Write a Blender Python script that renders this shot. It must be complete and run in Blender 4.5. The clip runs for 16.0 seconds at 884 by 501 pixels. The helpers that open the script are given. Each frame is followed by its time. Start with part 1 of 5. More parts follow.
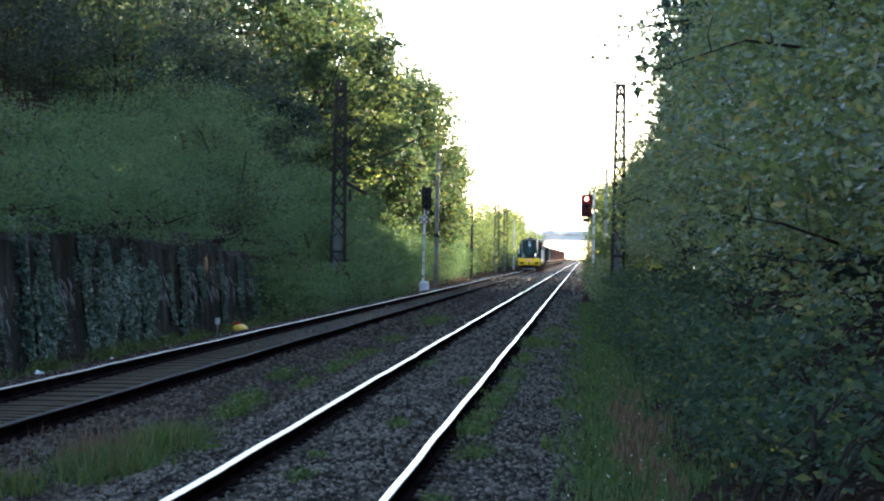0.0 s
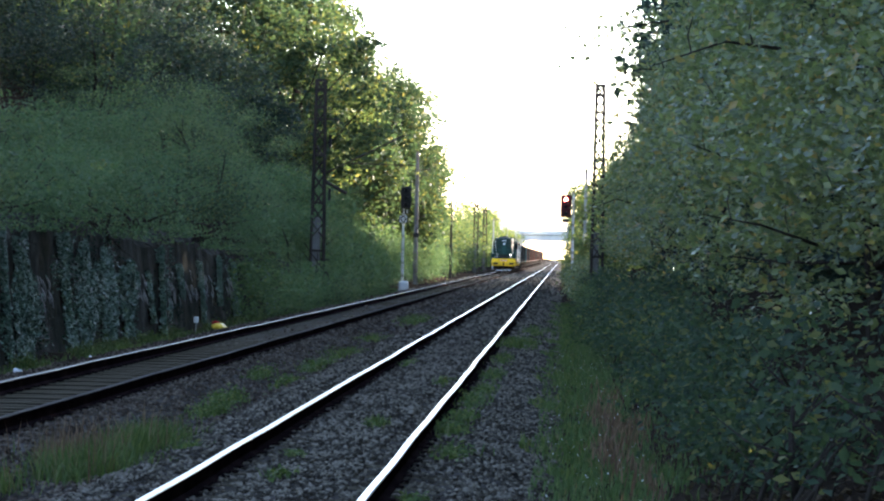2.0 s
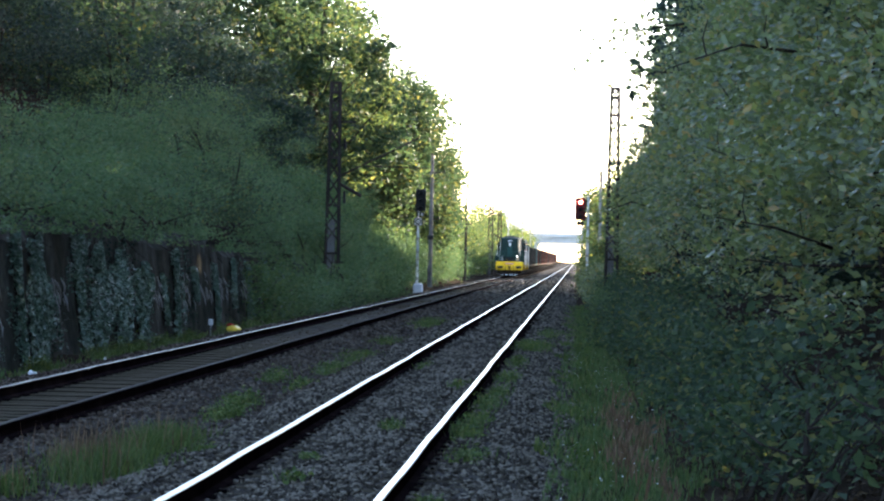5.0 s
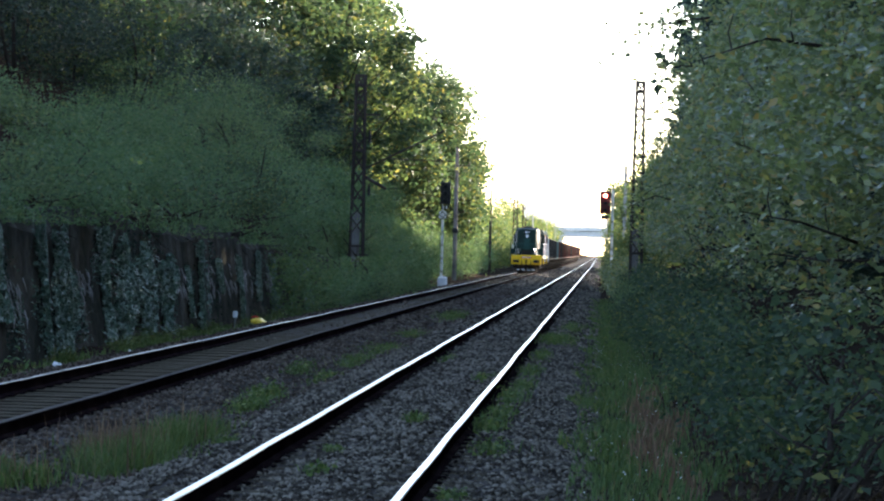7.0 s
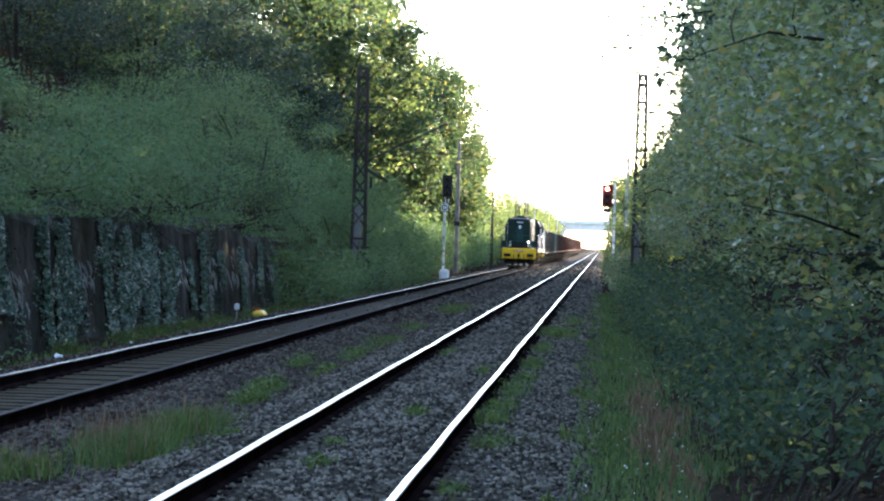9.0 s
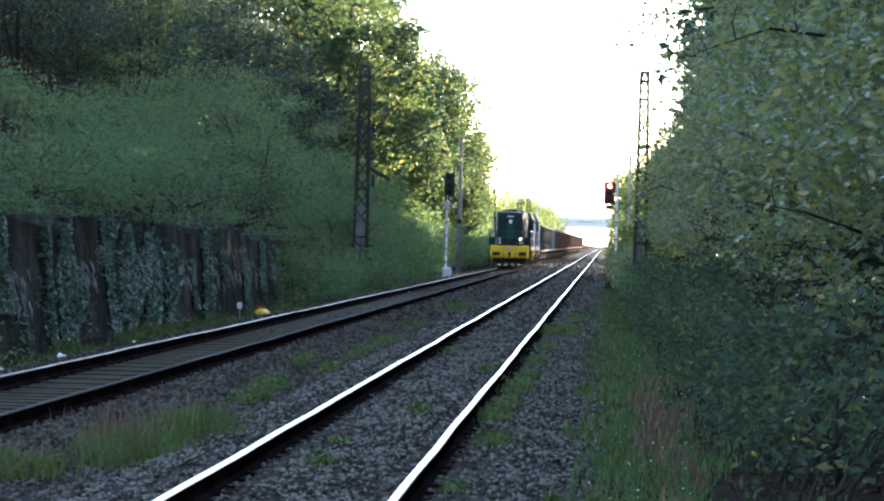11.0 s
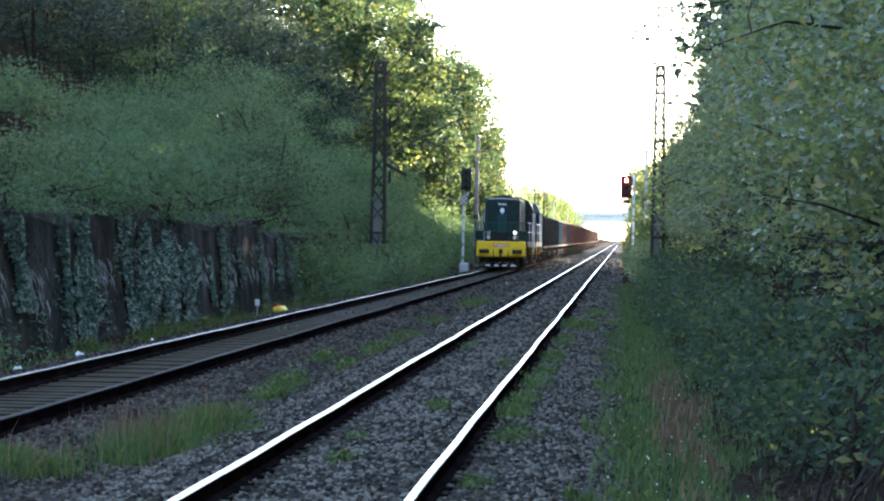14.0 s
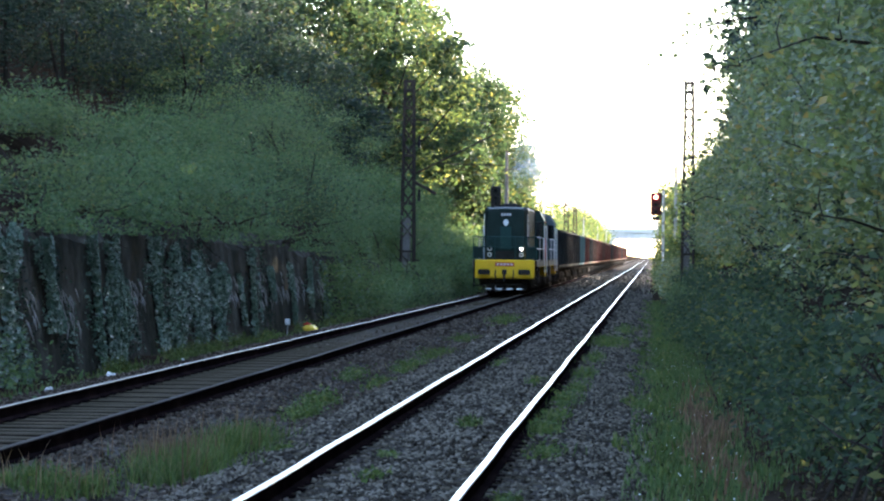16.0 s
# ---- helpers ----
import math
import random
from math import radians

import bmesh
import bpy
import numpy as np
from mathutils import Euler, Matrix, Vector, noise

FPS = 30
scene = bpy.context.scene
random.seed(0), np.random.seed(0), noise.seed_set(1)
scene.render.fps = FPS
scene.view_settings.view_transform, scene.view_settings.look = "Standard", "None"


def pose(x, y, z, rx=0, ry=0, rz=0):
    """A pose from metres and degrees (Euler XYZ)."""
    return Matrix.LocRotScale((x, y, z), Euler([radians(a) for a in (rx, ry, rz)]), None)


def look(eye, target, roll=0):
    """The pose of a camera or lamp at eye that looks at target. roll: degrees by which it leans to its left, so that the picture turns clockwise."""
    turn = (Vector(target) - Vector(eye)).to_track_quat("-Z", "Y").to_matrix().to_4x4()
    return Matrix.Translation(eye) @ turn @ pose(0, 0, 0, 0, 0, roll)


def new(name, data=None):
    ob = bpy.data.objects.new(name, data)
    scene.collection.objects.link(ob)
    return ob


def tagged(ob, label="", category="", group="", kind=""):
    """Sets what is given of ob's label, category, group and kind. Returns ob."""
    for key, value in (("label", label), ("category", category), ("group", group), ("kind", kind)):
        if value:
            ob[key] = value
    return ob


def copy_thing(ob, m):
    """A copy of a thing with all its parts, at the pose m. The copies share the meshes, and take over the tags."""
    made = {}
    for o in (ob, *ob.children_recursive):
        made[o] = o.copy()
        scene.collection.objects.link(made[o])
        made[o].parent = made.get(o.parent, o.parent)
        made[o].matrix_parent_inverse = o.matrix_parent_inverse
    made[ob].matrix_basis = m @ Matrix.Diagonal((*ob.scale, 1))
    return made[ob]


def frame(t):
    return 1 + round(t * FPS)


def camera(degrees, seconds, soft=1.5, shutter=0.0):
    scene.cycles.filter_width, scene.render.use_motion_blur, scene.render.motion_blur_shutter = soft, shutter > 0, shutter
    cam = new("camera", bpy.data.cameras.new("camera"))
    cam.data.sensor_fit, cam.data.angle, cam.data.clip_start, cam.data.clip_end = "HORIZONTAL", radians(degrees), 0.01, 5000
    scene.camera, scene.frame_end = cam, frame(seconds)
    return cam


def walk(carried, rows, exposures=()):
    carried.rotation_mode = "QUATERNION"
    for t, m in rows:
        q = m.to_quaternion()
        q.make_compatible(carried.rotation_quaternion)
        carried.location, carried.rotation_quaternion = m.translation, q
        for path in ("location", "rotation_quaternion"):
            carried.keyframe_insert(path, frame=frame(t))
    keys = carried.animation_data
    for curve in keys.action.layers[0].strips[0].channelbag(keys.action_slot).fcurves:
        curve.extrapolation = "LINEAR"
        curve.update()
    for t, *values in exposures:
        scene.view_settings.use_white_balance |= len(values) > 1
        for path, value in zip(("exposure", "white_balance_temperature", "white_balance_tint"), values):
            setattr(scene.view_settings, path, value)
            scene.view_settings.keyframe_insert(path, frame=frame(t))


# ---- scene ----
# ---- camera and its walk: held by hand beside the line, panning a little ----
EYE = (0.0, 0.0, 1.75)
cam = camera(17.82, 16.0, soft=2.2)
# seconds, tilt up, turn to the left, lean
AIM = [
    (0, 0.089, 2.869, 0.987), (0.5, 0.075, 2.795, 1.137), (1, -0.041, 2.584, 1.091), (1.5, -0.057, 2.532, 1.091), (2, 0.091, 2.446, 1.253),
    (2.5, 0.049, 2.356, 1.194), (3, 0.015, 2.378, 1.241), (3.5, 0.155, 2.434, 1.419), (4, 0.147, 2.538, 1.436), (6.5, 0.109, 3.141, 1.385),
    (7, -0.013, 3.239, 1.534), (7.5, -0.139, 3.170, 1.438), (8, -0.291, 3.169, 1.488), (8.5, -0.179, 3.225, 1.424), (9, -0.160, 3.273, 1.693),
    (11.5, -0.248, 3.327, 1.392), (12, -0.314, 3.393, 1.509), (12.5, -0.386, 3.479, 1.514), (13, -0.420, 3.619, 1.405), (13.5, -0.356, 3.643, 1.193),
    (14, -0.302, 3.668, 0.979), (14.5, -0.304, 3.734, 0.920), (15, -0.053, 3.840, 0.896), (15.5, 0.044, 4.123, 0.843), (16, 0.058, 4.279, 0.602),
]
walk(cam, [(t, pose(*EYE, 90 + up, 0, turn) @ pose(0, 0, 0, 0, 0, lean)) for t, up, turn, lean in AIM],
     exposures=[(t, e, 6350, 19) for t, e in ((0, 2.88), (3.5, 2.97), (6.5, 2.83), (7, 2.8), (8, 3.0), (8.5, 3.24), (9, 3.31), (11.5, 3.35), (13, 3.51), (15, 3.5), (16, 3.32))])

# ---- world and sun: low sun ahead, behind the trees on the right-hand bank ----
SUN_UP, SUN_TURN = 13.0, 40.0
world = bpy.data.worlds.new("world")
scene.world = world
world.use_nodes = True
wn = world.node_tree.nodes
sky = wn.new("ShaderNodeTexSky")
sky.sky_type = "NISHITA"
sky.sun_disc = False
sky.sun_elevation, sky.sun_rotation = radians(SUN_UP), radians(SUN_TURN)
sky.air_density, sky.dust_density, sky.ozone_density = 1.0, 0.6, 1.5
wn["Background"].inputs["Strength"].default_value = 0.15
world.node_tree.links.new(sky.outputs[0], wn["Background"].inputs["Color"])
sun = new("sun", bpy.data.lights.new("sun", "SUN"))
sun.data.energy, sun.data.angle, sun.data.color = 4.5, radians(0.6), (1.0, 0.9, 0.72)
up, turn = radians(SUN_UP), radians(SUN_TURN)
sun.matrix_world = look((math.sin(turn) * math.cos(up) * 50, math.cos(turn) * math.cos(up) * 50, math.sin(up) * 50), (0, 0, 0))

# ---- materials ----
def mat(name, colors, rough=0.8, metal=0.0, scale=3.0, fine=40.0, bump=0.3, stretch=(1, 1, 1), spec=0.15, island=0.0, depth=0.01):
    """Two scales of noise mix the colours; the fine one gives relief."""
    m = bpy.data.materials.new(name)
    m.use_nodes = True
    n, l = m.node_tree.nodes, m.node_tree.links
    b = n["Principled BSDF"]
    tc, mp = n.new("ShaderNodeTexCoord"), n.new("ShaderNodeMapping")
    mp.inputs["Scale"].default_value = stretch
    l.new(tc.outputs["Object"], mp.inputs["Vector"])
    big, small = n.new("ShaderNodeTexNoise"), n.new("ShaderNodeTexNoise")
    big.inputs["Scale"].default_value, big.inputs["Detail"].default_value = scale, 5
    small.inputs["Scale"].default_value, small.inputs["Detail"].default_value = fine, 4
    for t in (big, small):
        l.new(mp.outputs[0], t.inputs["Vector"])
    mix = n.new("ShaderNodeMath")
    mix.operation = "MULTIPLY_ADD"
    mix.inputs[1].default_value = 0.45
    l.new(small.outputs["Fac"], mix.inputs[0])
    half = n.new("ShaderNodeMath")
    half.operation = "MULTIPLY_ADD"
    half.inputs[1].default_value, half.inputs[2].default_value = 0.9, -0.18
    l.new(big.outputs["Fac"], half.inputs[0])
    l.new(half.outputs[0], mix.inputs[2])
    fac = mix.outputs[0]
    if island:
        g, a = n.new("ShaderNodeNewGeometry"), n.new("ShaderNodeMath")
        a.operation = "MULTIPLY_ADD"
        a.inputs[1].default_value = island
        l.new(g.outputs["Random Per Island"], a.inputs[0])
        s = n.new("ShaderNodeMath")
        s.operation = "SUBTRACT"
        s.inputs[1].default_value = island / 2
        l.new(fac, s.inputs[0])
        l.new(s.outputs[0], a.inputs[2])
        fac = a.outputs[0]
    ramp = n.new("ShaderNodeValToRGB")
    e = ramp.color_ramp.elements
    while len(e) < len(colors):
        e.new(0.5)
    for i, c in enumerate(colors):
        e[i].position = 0.25 + 0.5 * i / max(1, len(colors) - 1)
        e[i].color = (*c, 1)
    l.new(fac, ramp.inputs[0])
    l.new(ramp.outputs[0], b.inputs["Base Color"])
    b.inputs["Roughness"].default_value, b.inputs["Metallic"].default_value = rough, metal
    b.inputs["Specular IOR Level"].default_value = spec
    if bump:
        bp = n.new("ShaderNodeBump")
        bp.inputs["Strength"].default_value, bp.inputs["Distance"].default_value = bump, depth
        l.new(small.outputs["Fac"], bp.inputs["Height"])
        l.new(bp.outputs[0], b.inputs["Normal"])
    return m


def leaf_mat(name, colors, through_share=0.4, rough=0.45, spec=0.5):
    m = bpy.data.materials.new(name)
    m.use_nodes = True
    n, l = m.node_tree.nodes, m.node_tree.links
    b = n["Principled BSDF"]
    g, ramp = n.new("ShaderNodeNewGeometry"), n.new("ShaderNodeValToRGB")
    e = ramp.color_ramp.elements
    while len(e) < len(colors):
        e.new(0.5)
    for i, (p, c) in enumerate(colors):
        e[i].position, e[i].color = p, (*c, 1)
    l.new(g.outputs["Random Per Island"], ramp.inputs[0])
    tr, mx = n.new("ShaderNodeBsdfTranslucent"), n.new("ShaderNodeMixShader")
    l.new(ramp.outputs[0], b.inputs["Base Color"])
    gain = n.new("ShaderNodeMix")
    gain.data_type, gain.blend_type = "RGBA", "MULTIPLY"
    gain.inputs[0].default_value = 1.0
    gain.inputs[7].default_value = (1.5, 1.45, 0.9, 1)
    l.new(ramp.outputs[0], gain.inputs[6])
    l.new(gain.outputs[2], tr.inputs["Color"])
    b.inputs["Roughness"].default_value, b.inputs["Specular IOR Level"].default_value = rough, spec
    mx.inputs[0].default_value = through_share
    l.new(b.outputs[0], mx.inputs[1])
    l.new(tr.outputs[0], mx.inputs[2])
    l.new(mx.outputs[0], n["Material Output"].inputs["Surface"])
    return m


def glow(name, color, power):
    m = bpy.data.materials.new(name)
    m.use_nodes = True
    b = m.node_tree.nodes["Principled BSDF"]
    b.inputs["Base Color"].default_value = (*color, 1)
    b.inputs["Emission Color"].default_value = (*color, 1)
    b.inputs["Emission Strength"].default_value = power
    return m


EARTH = mat("earth", [(0.014, 0.0105, 0.008), (0.027, 0.02, 0.015), (0.04, 0.032, 0.022)], 0.95, scale=0.9, fine=9, bump=0.8, depth=0.05, spec=0.0)
BALLAST = mat("ballast_bed", [(0.018, 0.016, 0.013), (0.039, 0.034, 0.029), (0.078, 0.07, 0.062)], 0.9, scale=0.9, fine=22, bump=1.0, depth=0.05, spec=0.02)
STONE = mat("ballast_stone", [(0.031, 0.026, 0.02), (0.072, 0.062, 0.048), (0.16, 0.139, 0.11)], 0.85, scale=1.2, fine=30, bump=0.2, island=0.9, spec=0.05)
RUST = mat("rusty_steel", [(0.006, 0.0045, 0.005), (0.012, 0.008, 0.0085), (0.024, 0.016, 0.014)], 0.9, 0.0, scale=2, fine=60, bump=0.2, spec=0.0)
SHINY = mat("polished_rail", [(0.42, 0.42, 0.44), (0.56, 0.56, 0.58)], 0.28, 1.0, scale=0.6, fine=30, bump=0.02, stretch=(1, 0.05, 1))
# left track's heads: the far rail's sky glint is put into its material
GLINT = mat("glint_rail", [(0.04, 0.037, 0.034), (0.072, 0.066, 0.061)], 0.5, 0.9, scale=0.6, fine=30, bump=0.02, stretch=(1, 0.05, 1))
DULL = mat("dull_rail", [(0.035, 0.03, 0.027), (0.065, 0.057, 0.05)], 0.85, 0.0, scale=0.6, fine=30, bump=0.02, stretch=(1, 0.05, 1), spec=0.05)
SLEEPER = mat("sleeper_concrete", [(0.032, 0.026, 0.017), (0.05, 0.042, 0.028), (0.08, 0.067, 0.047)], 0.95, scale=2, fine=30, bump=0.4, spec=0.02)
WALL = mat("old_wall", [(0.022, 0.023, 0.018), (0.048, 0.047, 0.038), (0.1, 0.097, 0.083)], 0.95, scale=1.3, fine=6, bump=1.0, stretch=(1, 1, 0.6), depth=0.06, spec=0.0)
# near-black colour for sleeper sides; the shade between sleepers is put into it
SIDE_SHADE = mat("sleeper_side_shade", [(0.012, 0.01, 0.008), (0.025, 0.02, 0.016), (0.04, 0.032, 0.026)], 0.95, scale=3, fine=30, bump=0.4, spec=0.0)
BARK = mat("bark", [(0.015, 0.012, 0.01), (0.035, 0.028, 0.022), (0.06, 0.05, 0.04)], 0.95, scale=4, fine=30, bump=0.8, stretch=(1, 1, 0.2), spec=0.02)
IRON = mat("mast_iron", [(0.022, 0.019, 0.016), (0.042, 0.034, 0.028), (0.065, 0.05, 0.04)], 0.85, 0.0, scale=2, fine=30, bump=0.2, spec=0.1)
CONCRETE = mat("concrete", [(0.2, 0.19, 0.18), (0.32, 0.31, 0.29), (0.4, 0.39, 0.37)], 0.9, scale=1.5, fine=25, bump=0.3)
OLD_CONCRETE = mat("old_concrete", [(0.07, 0.065, 0.06), (0.13, 0.12, 0.11), (0.2, 0.19, 0.175)], 0.9, scale=1.5, fine=25, bump=0.3, spec=0.05)
# bridge concrete, lightened: the distance haze is put into its colour
HAZED_CONCRETE = mat("hazed_concrete", [(0.4, 0.39, 0.38), (0.55, 0.54, 0.52)], 0.9, scale=0.6, fine=8, bump=0.2)
WHITE = mat("white_paint", [(0.6, 0.6, 0.58), (0.8, 0.8, 0.78)], 0.5, scale=3, fine=30, bump=0.05)
BLACK = mat("black_paint", [(0.012, 0.012, 0.013), (0.03, 0.03, 0.03)], 0.5, scale=3, fine=30, bump=0.05)
GREEN = mat("loco_green", [(0.006, 0.014, 0.011), (0.009, 0.022, 0.018), (0.014, 0.03, 0.025)], 0.5, scale=1.5, fine=20, bump=0.03, spec=0.12)
YELLOW = mat("loco_yellow", [(0.66, 0.38, 0.012), (0.82, 0.5, 0.02)], 0.45, scale=2, fine=20, bump=0.03)
RED = mat("loco_red", [(0.3, 0.025, 0.02), (0.42, 0.04, 0.03)], 0.7, scale=2, fine=20, bump=0.03, spec=0.04)
BLUE = mat("loco_blue", [(0.06, 0.085, 0.095), (0.1, 0.13, 0.14)], 0.75, scale=2, fine=20, bump=0.03, spec=0.04)
CHASSIS = mat("chassis_grime", [(0.015, 0.013, 0.012), (0.04, 0.033, 0.028), (0.06, 0.05, 0.042)], 0.85, scale=3, fine=30, bump=0.2, spec=0.02)
GLASS = mat("dark_glass", [(0.01, 0.013, 0.015), (0.02, 0.024, 0.026)], 0.06, scale=1, fine=3, bump=0.0, spec=0.8)
WAGON_PAINTS = {
    "black": mat("wagon_black", [(0.010, 0.012, 0.013), (0.024, 0.026, 0.027), (0.040, 0.036, 0.032)], 0.6, scale=1.2, fine=14, bump=0.1, spec=0.02),
    "teal": mat("wagon_teal", [(0.042, 0.084, 0.091), (0.070, 0.126, 0.133), (0.084, 0.105, 0.098)], 0.6, scale=1.2, fine=14, bump=0.1, spec=0.02),
    "red": mat("wagon_red", [(0.05, 0.016, 0.014), (0.075, 0.024, 0.02), (0.062, 0.034, 0.028)], 0.65, scale=1.2, fine=14, bump=0.1, spec=0.02),
    "brown": mat("wagon_brown", [(0.036, 0.02, 0.017), (0.055, 0.029, 0.024), (0.05, 0.035, 0.029)], 0.7, scale=1.2, fine=14, bump=0.1, spec=0.02),
}
LEAF_NEAR = leaf_mat("leaf_near", [(0.0, (0.074, 0.1, 0.048)), (0.4, (0.122, 0.156, 0.069)), (0.72, (0.168, 0.204, 0.088)), (0.9, (0.21, 0.214, 0.076)), (1.0, (0.3, 0.2, 0.07))], 0.5, 0.36, 0.6)
# very dark leaf; the shade of the woods is put into its colour
LEAF_SHADE = leaf_mat("leaf_shade", [(0.0, (0.013, 0.023, 0.02)), (0.5, (0.025, 0.043, 0.036)), (0.9, (0.038, 0.06, 0.046)), (1.0, (0.07, 0.066, 0.04))], 0.35, 0.65, 0.1)
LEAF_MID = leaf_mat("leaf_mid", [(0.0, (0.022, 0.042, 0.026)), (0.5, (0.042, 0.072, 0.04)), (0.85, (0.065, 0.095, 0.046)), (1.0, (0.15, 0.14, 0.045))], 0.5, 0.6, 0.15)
# brighter, yellower copy of the mid leaf; sunlight is put into the colour
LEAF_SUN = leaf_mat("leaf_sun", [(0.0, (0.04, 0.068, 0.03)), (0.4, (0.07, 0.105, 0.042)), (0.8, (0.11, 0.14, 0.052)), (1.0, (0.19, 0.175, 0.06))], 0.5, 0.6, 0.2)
# lighter leaf; the lower slope's brighter light is put into its colour
LEAF_SHRUB_LIT = leaf_mat("leaf_shrub_lit", [(0.0, (0.056, 0.1, 0.05)), (0.5, (0.078, 0.134, 0.066)), (0.9, (0.1, 0.158, 0.076)), (1.0, (0.145, 0.165, 0.075))], 0.4, 0.6, 0.12)
LEAF_FRESH = leaf_mat("leaf_fresh", [(0.0, (0.05, 0.08, 0.042)), (0.5, (0.088, 0.132, 0.066)), (0.9, (0.12, 0.17, 0.08)), (1.0, (0.17, 0.17, 0.075))], 0.45, 0.6, 0.15)
IVY = leaf_mat("ivy_leaf", [(0.0, (0.042, 0.085, 0.056)), (0.6, (0.07, 0.128, 0.086)), (0.93, (0.1, 0.155, 0.115)), (1.0, (0.15, 0.195, 0.155))], 0.1, 0.42, 0.35)
GRASS = leaf_mat("grass_blade", [(0.0, (0.05, 0.085, 0.032)), (0.6, (0.08, 0.125, 0.048)), (0.92, (0.11, 0.145, 0.06)), (1.0, (0.16, 0.135, 0.07))], 0.3, 0.6, 0.1)
WEED = leaf_mat("weed_blade", [(0.0, (0.04, 0.07, 0.022)), (0.6, (0.07, 0.11, 0.034)), (0.92, (0.11, 0.14, 0.045)), (1.0, (0.16, 0.14, 0.07))], 0.35, 0.6, 0.15)
BROWN_STONE = mat("rusty_stone", [(0.032, 0.024, 0.018), (0.066, 0.05, 0.038), (0.122, 0.1, 0.079)], 0.9, scale=1.2, fine=30, bump=0.2, island=0.7, spec=0.03)
DRY = leaf_mat("dry_stalk", [(0.0, (0.09, 0.056, 0.04)), (0.6, (0.15, 0.095, 0.064)), (1.0, (0.22, 0.155, 0.105))], 0.25, 0.7, 0.05)

# ---- builders ----
def mesh(name, verts, faces, *materials):
    me = bpy.data.meshes.new(name)
    me.from_pydata([tuple(v) for v in verts], [], faces)
    me.update()
    for m in materials:
        me.materials.append(m)
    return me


def part(name, shape, material, parent, label="", at=None):
    """One mesh object under a thing or part; shape is a Shape, a bmesh or a mesh."""
    if isinstance(shape, Shape):
        shape = mesh(name, shape.v, shape.f, material)
    elif isinstance(shape, bmesh.types.BMesh):
        me = bpy.data.meshes.new(name)
        shape.to_mesh(me)
        shape.free()
        me.materials.append(material)
        shape = me
    ob = new(name, shape)
    if parent:
        ob.parent = parent
    if at is not None:
        ob.matrix_basis = at
    return tagged(ob, label)


def thing(name, at, label, category, group="", kind=""):
    ob = new(name)
    ob.matrix_basis = at
    ob.empty_display_size = 0.2
    return tagged(ob, label, category, group, kind)


class Shape:
    """Collects vertices and faces of one part."""

    def __init__(self):
        self.v, self.f = [], []

    def add(self, verts, faces):
        k = len(self.v)
        self.v += [tuple(p) for p in verts]
        self.f += [tuple(i + k for i in q) for q in faces]
        return self

    def box(self, x0, x1, y0, y1, z0, z1, c=0.0):
        """A box with its long upright edges and rims cut by c."""
        if c <= 0:
            p = [(x, y, z) for z in (z0, z1) for x, y in ((x0, y0), (x1, y0), (x1, y1), (x0, y1))]
            return self.add(p, [(3, 2, 1, 0), (4, 5, 6, 7), (0, 1, 5, 4), (1, 2, 6, 5), (2, 3, 7, 6), (3, 0, 4, 7)])
        rings = []
        for z, d in ((z0, c), (z0 + c, 0), (z1 - c, 0), (z1, c)):
            a, b, e, g = x0 + d, x1 - d, y0 + d, y1 - d
            rings.append([(a + c, e, z), (b - c, e, z), (b, e + c, z), (b, g - c, z), (b - c, g, z), (a + c, g, z), (a, g - c, z), (a, e + c, z)])
        p = [q for r in rings for q in r]
        f = [tuple(range(7, -1, -1)), tuple(range(24, 32))]
        for k in range(3):
            f += [(k * 8 + i, k * 8 + (i + 1) % 8, k * 8 + 8 + (i + 1) % 8, k * 8 + 8 + i) for i in range(8)]
        return self.add(p, f)

    def tube(self, pts, radii, n=6):
        """A tapered tube through the points, closed at its ends."""
        pts = [Vector(p) for p in pts]
        if not hasattr(radii, "__len__"):
            radii = [radii] * len(pts)
        k = len(self.v)
        for i, p in enumerate(pts):
            d = (pts[min(i + 1, len(pts) - 1)] - pts[max(i - 1, 0)]).normalized()
            a = d.cross(Vector((0.13, 0.31, 0.94)) if abs(d.z) < 0.9 else Vector((1, 0, 0))).normalized()
            b = d.cross(a)
            self.v += [tuple(p + (a * math.cos(j * math.tau / n) + b * math.sin(j * math.tau / n)) * radii[i]) for j in range(n)]
        for i in range(len(pts) - 1):
            self.f += [(k + i * n + j, k + i * n + (j + 1) % n, k + (i + 1) * n + (j + 1) % n, k + (i + 1) * n + j) for j in range(n)]
        self.f += [tuple(k + j for j in reversed(range(n))), tuple(k + (len(pts) - 1) * n + j for j in range(n))]
        return self

    def loft(self, rings, close=True):
        """Skins rings of equal count."""
        n, k = len(rings[0]), len(self.v)
        for r in rings:
            self.v += [tuple(p) for p in r]
        for i in range(len(rings) - 1):
            self.f += [(k + i * n + j, k + i * n + (j + 1) % n, k + (i + 1) * n + (j + 1) % n, k + (i + 1) * n + j) for j in range(n)]
        if close:
            self.f += [tuple(k + j for j in reversed(range(n))), tuple(k + (len(rings) - 1) * n + j for j in range(n))]
        return self


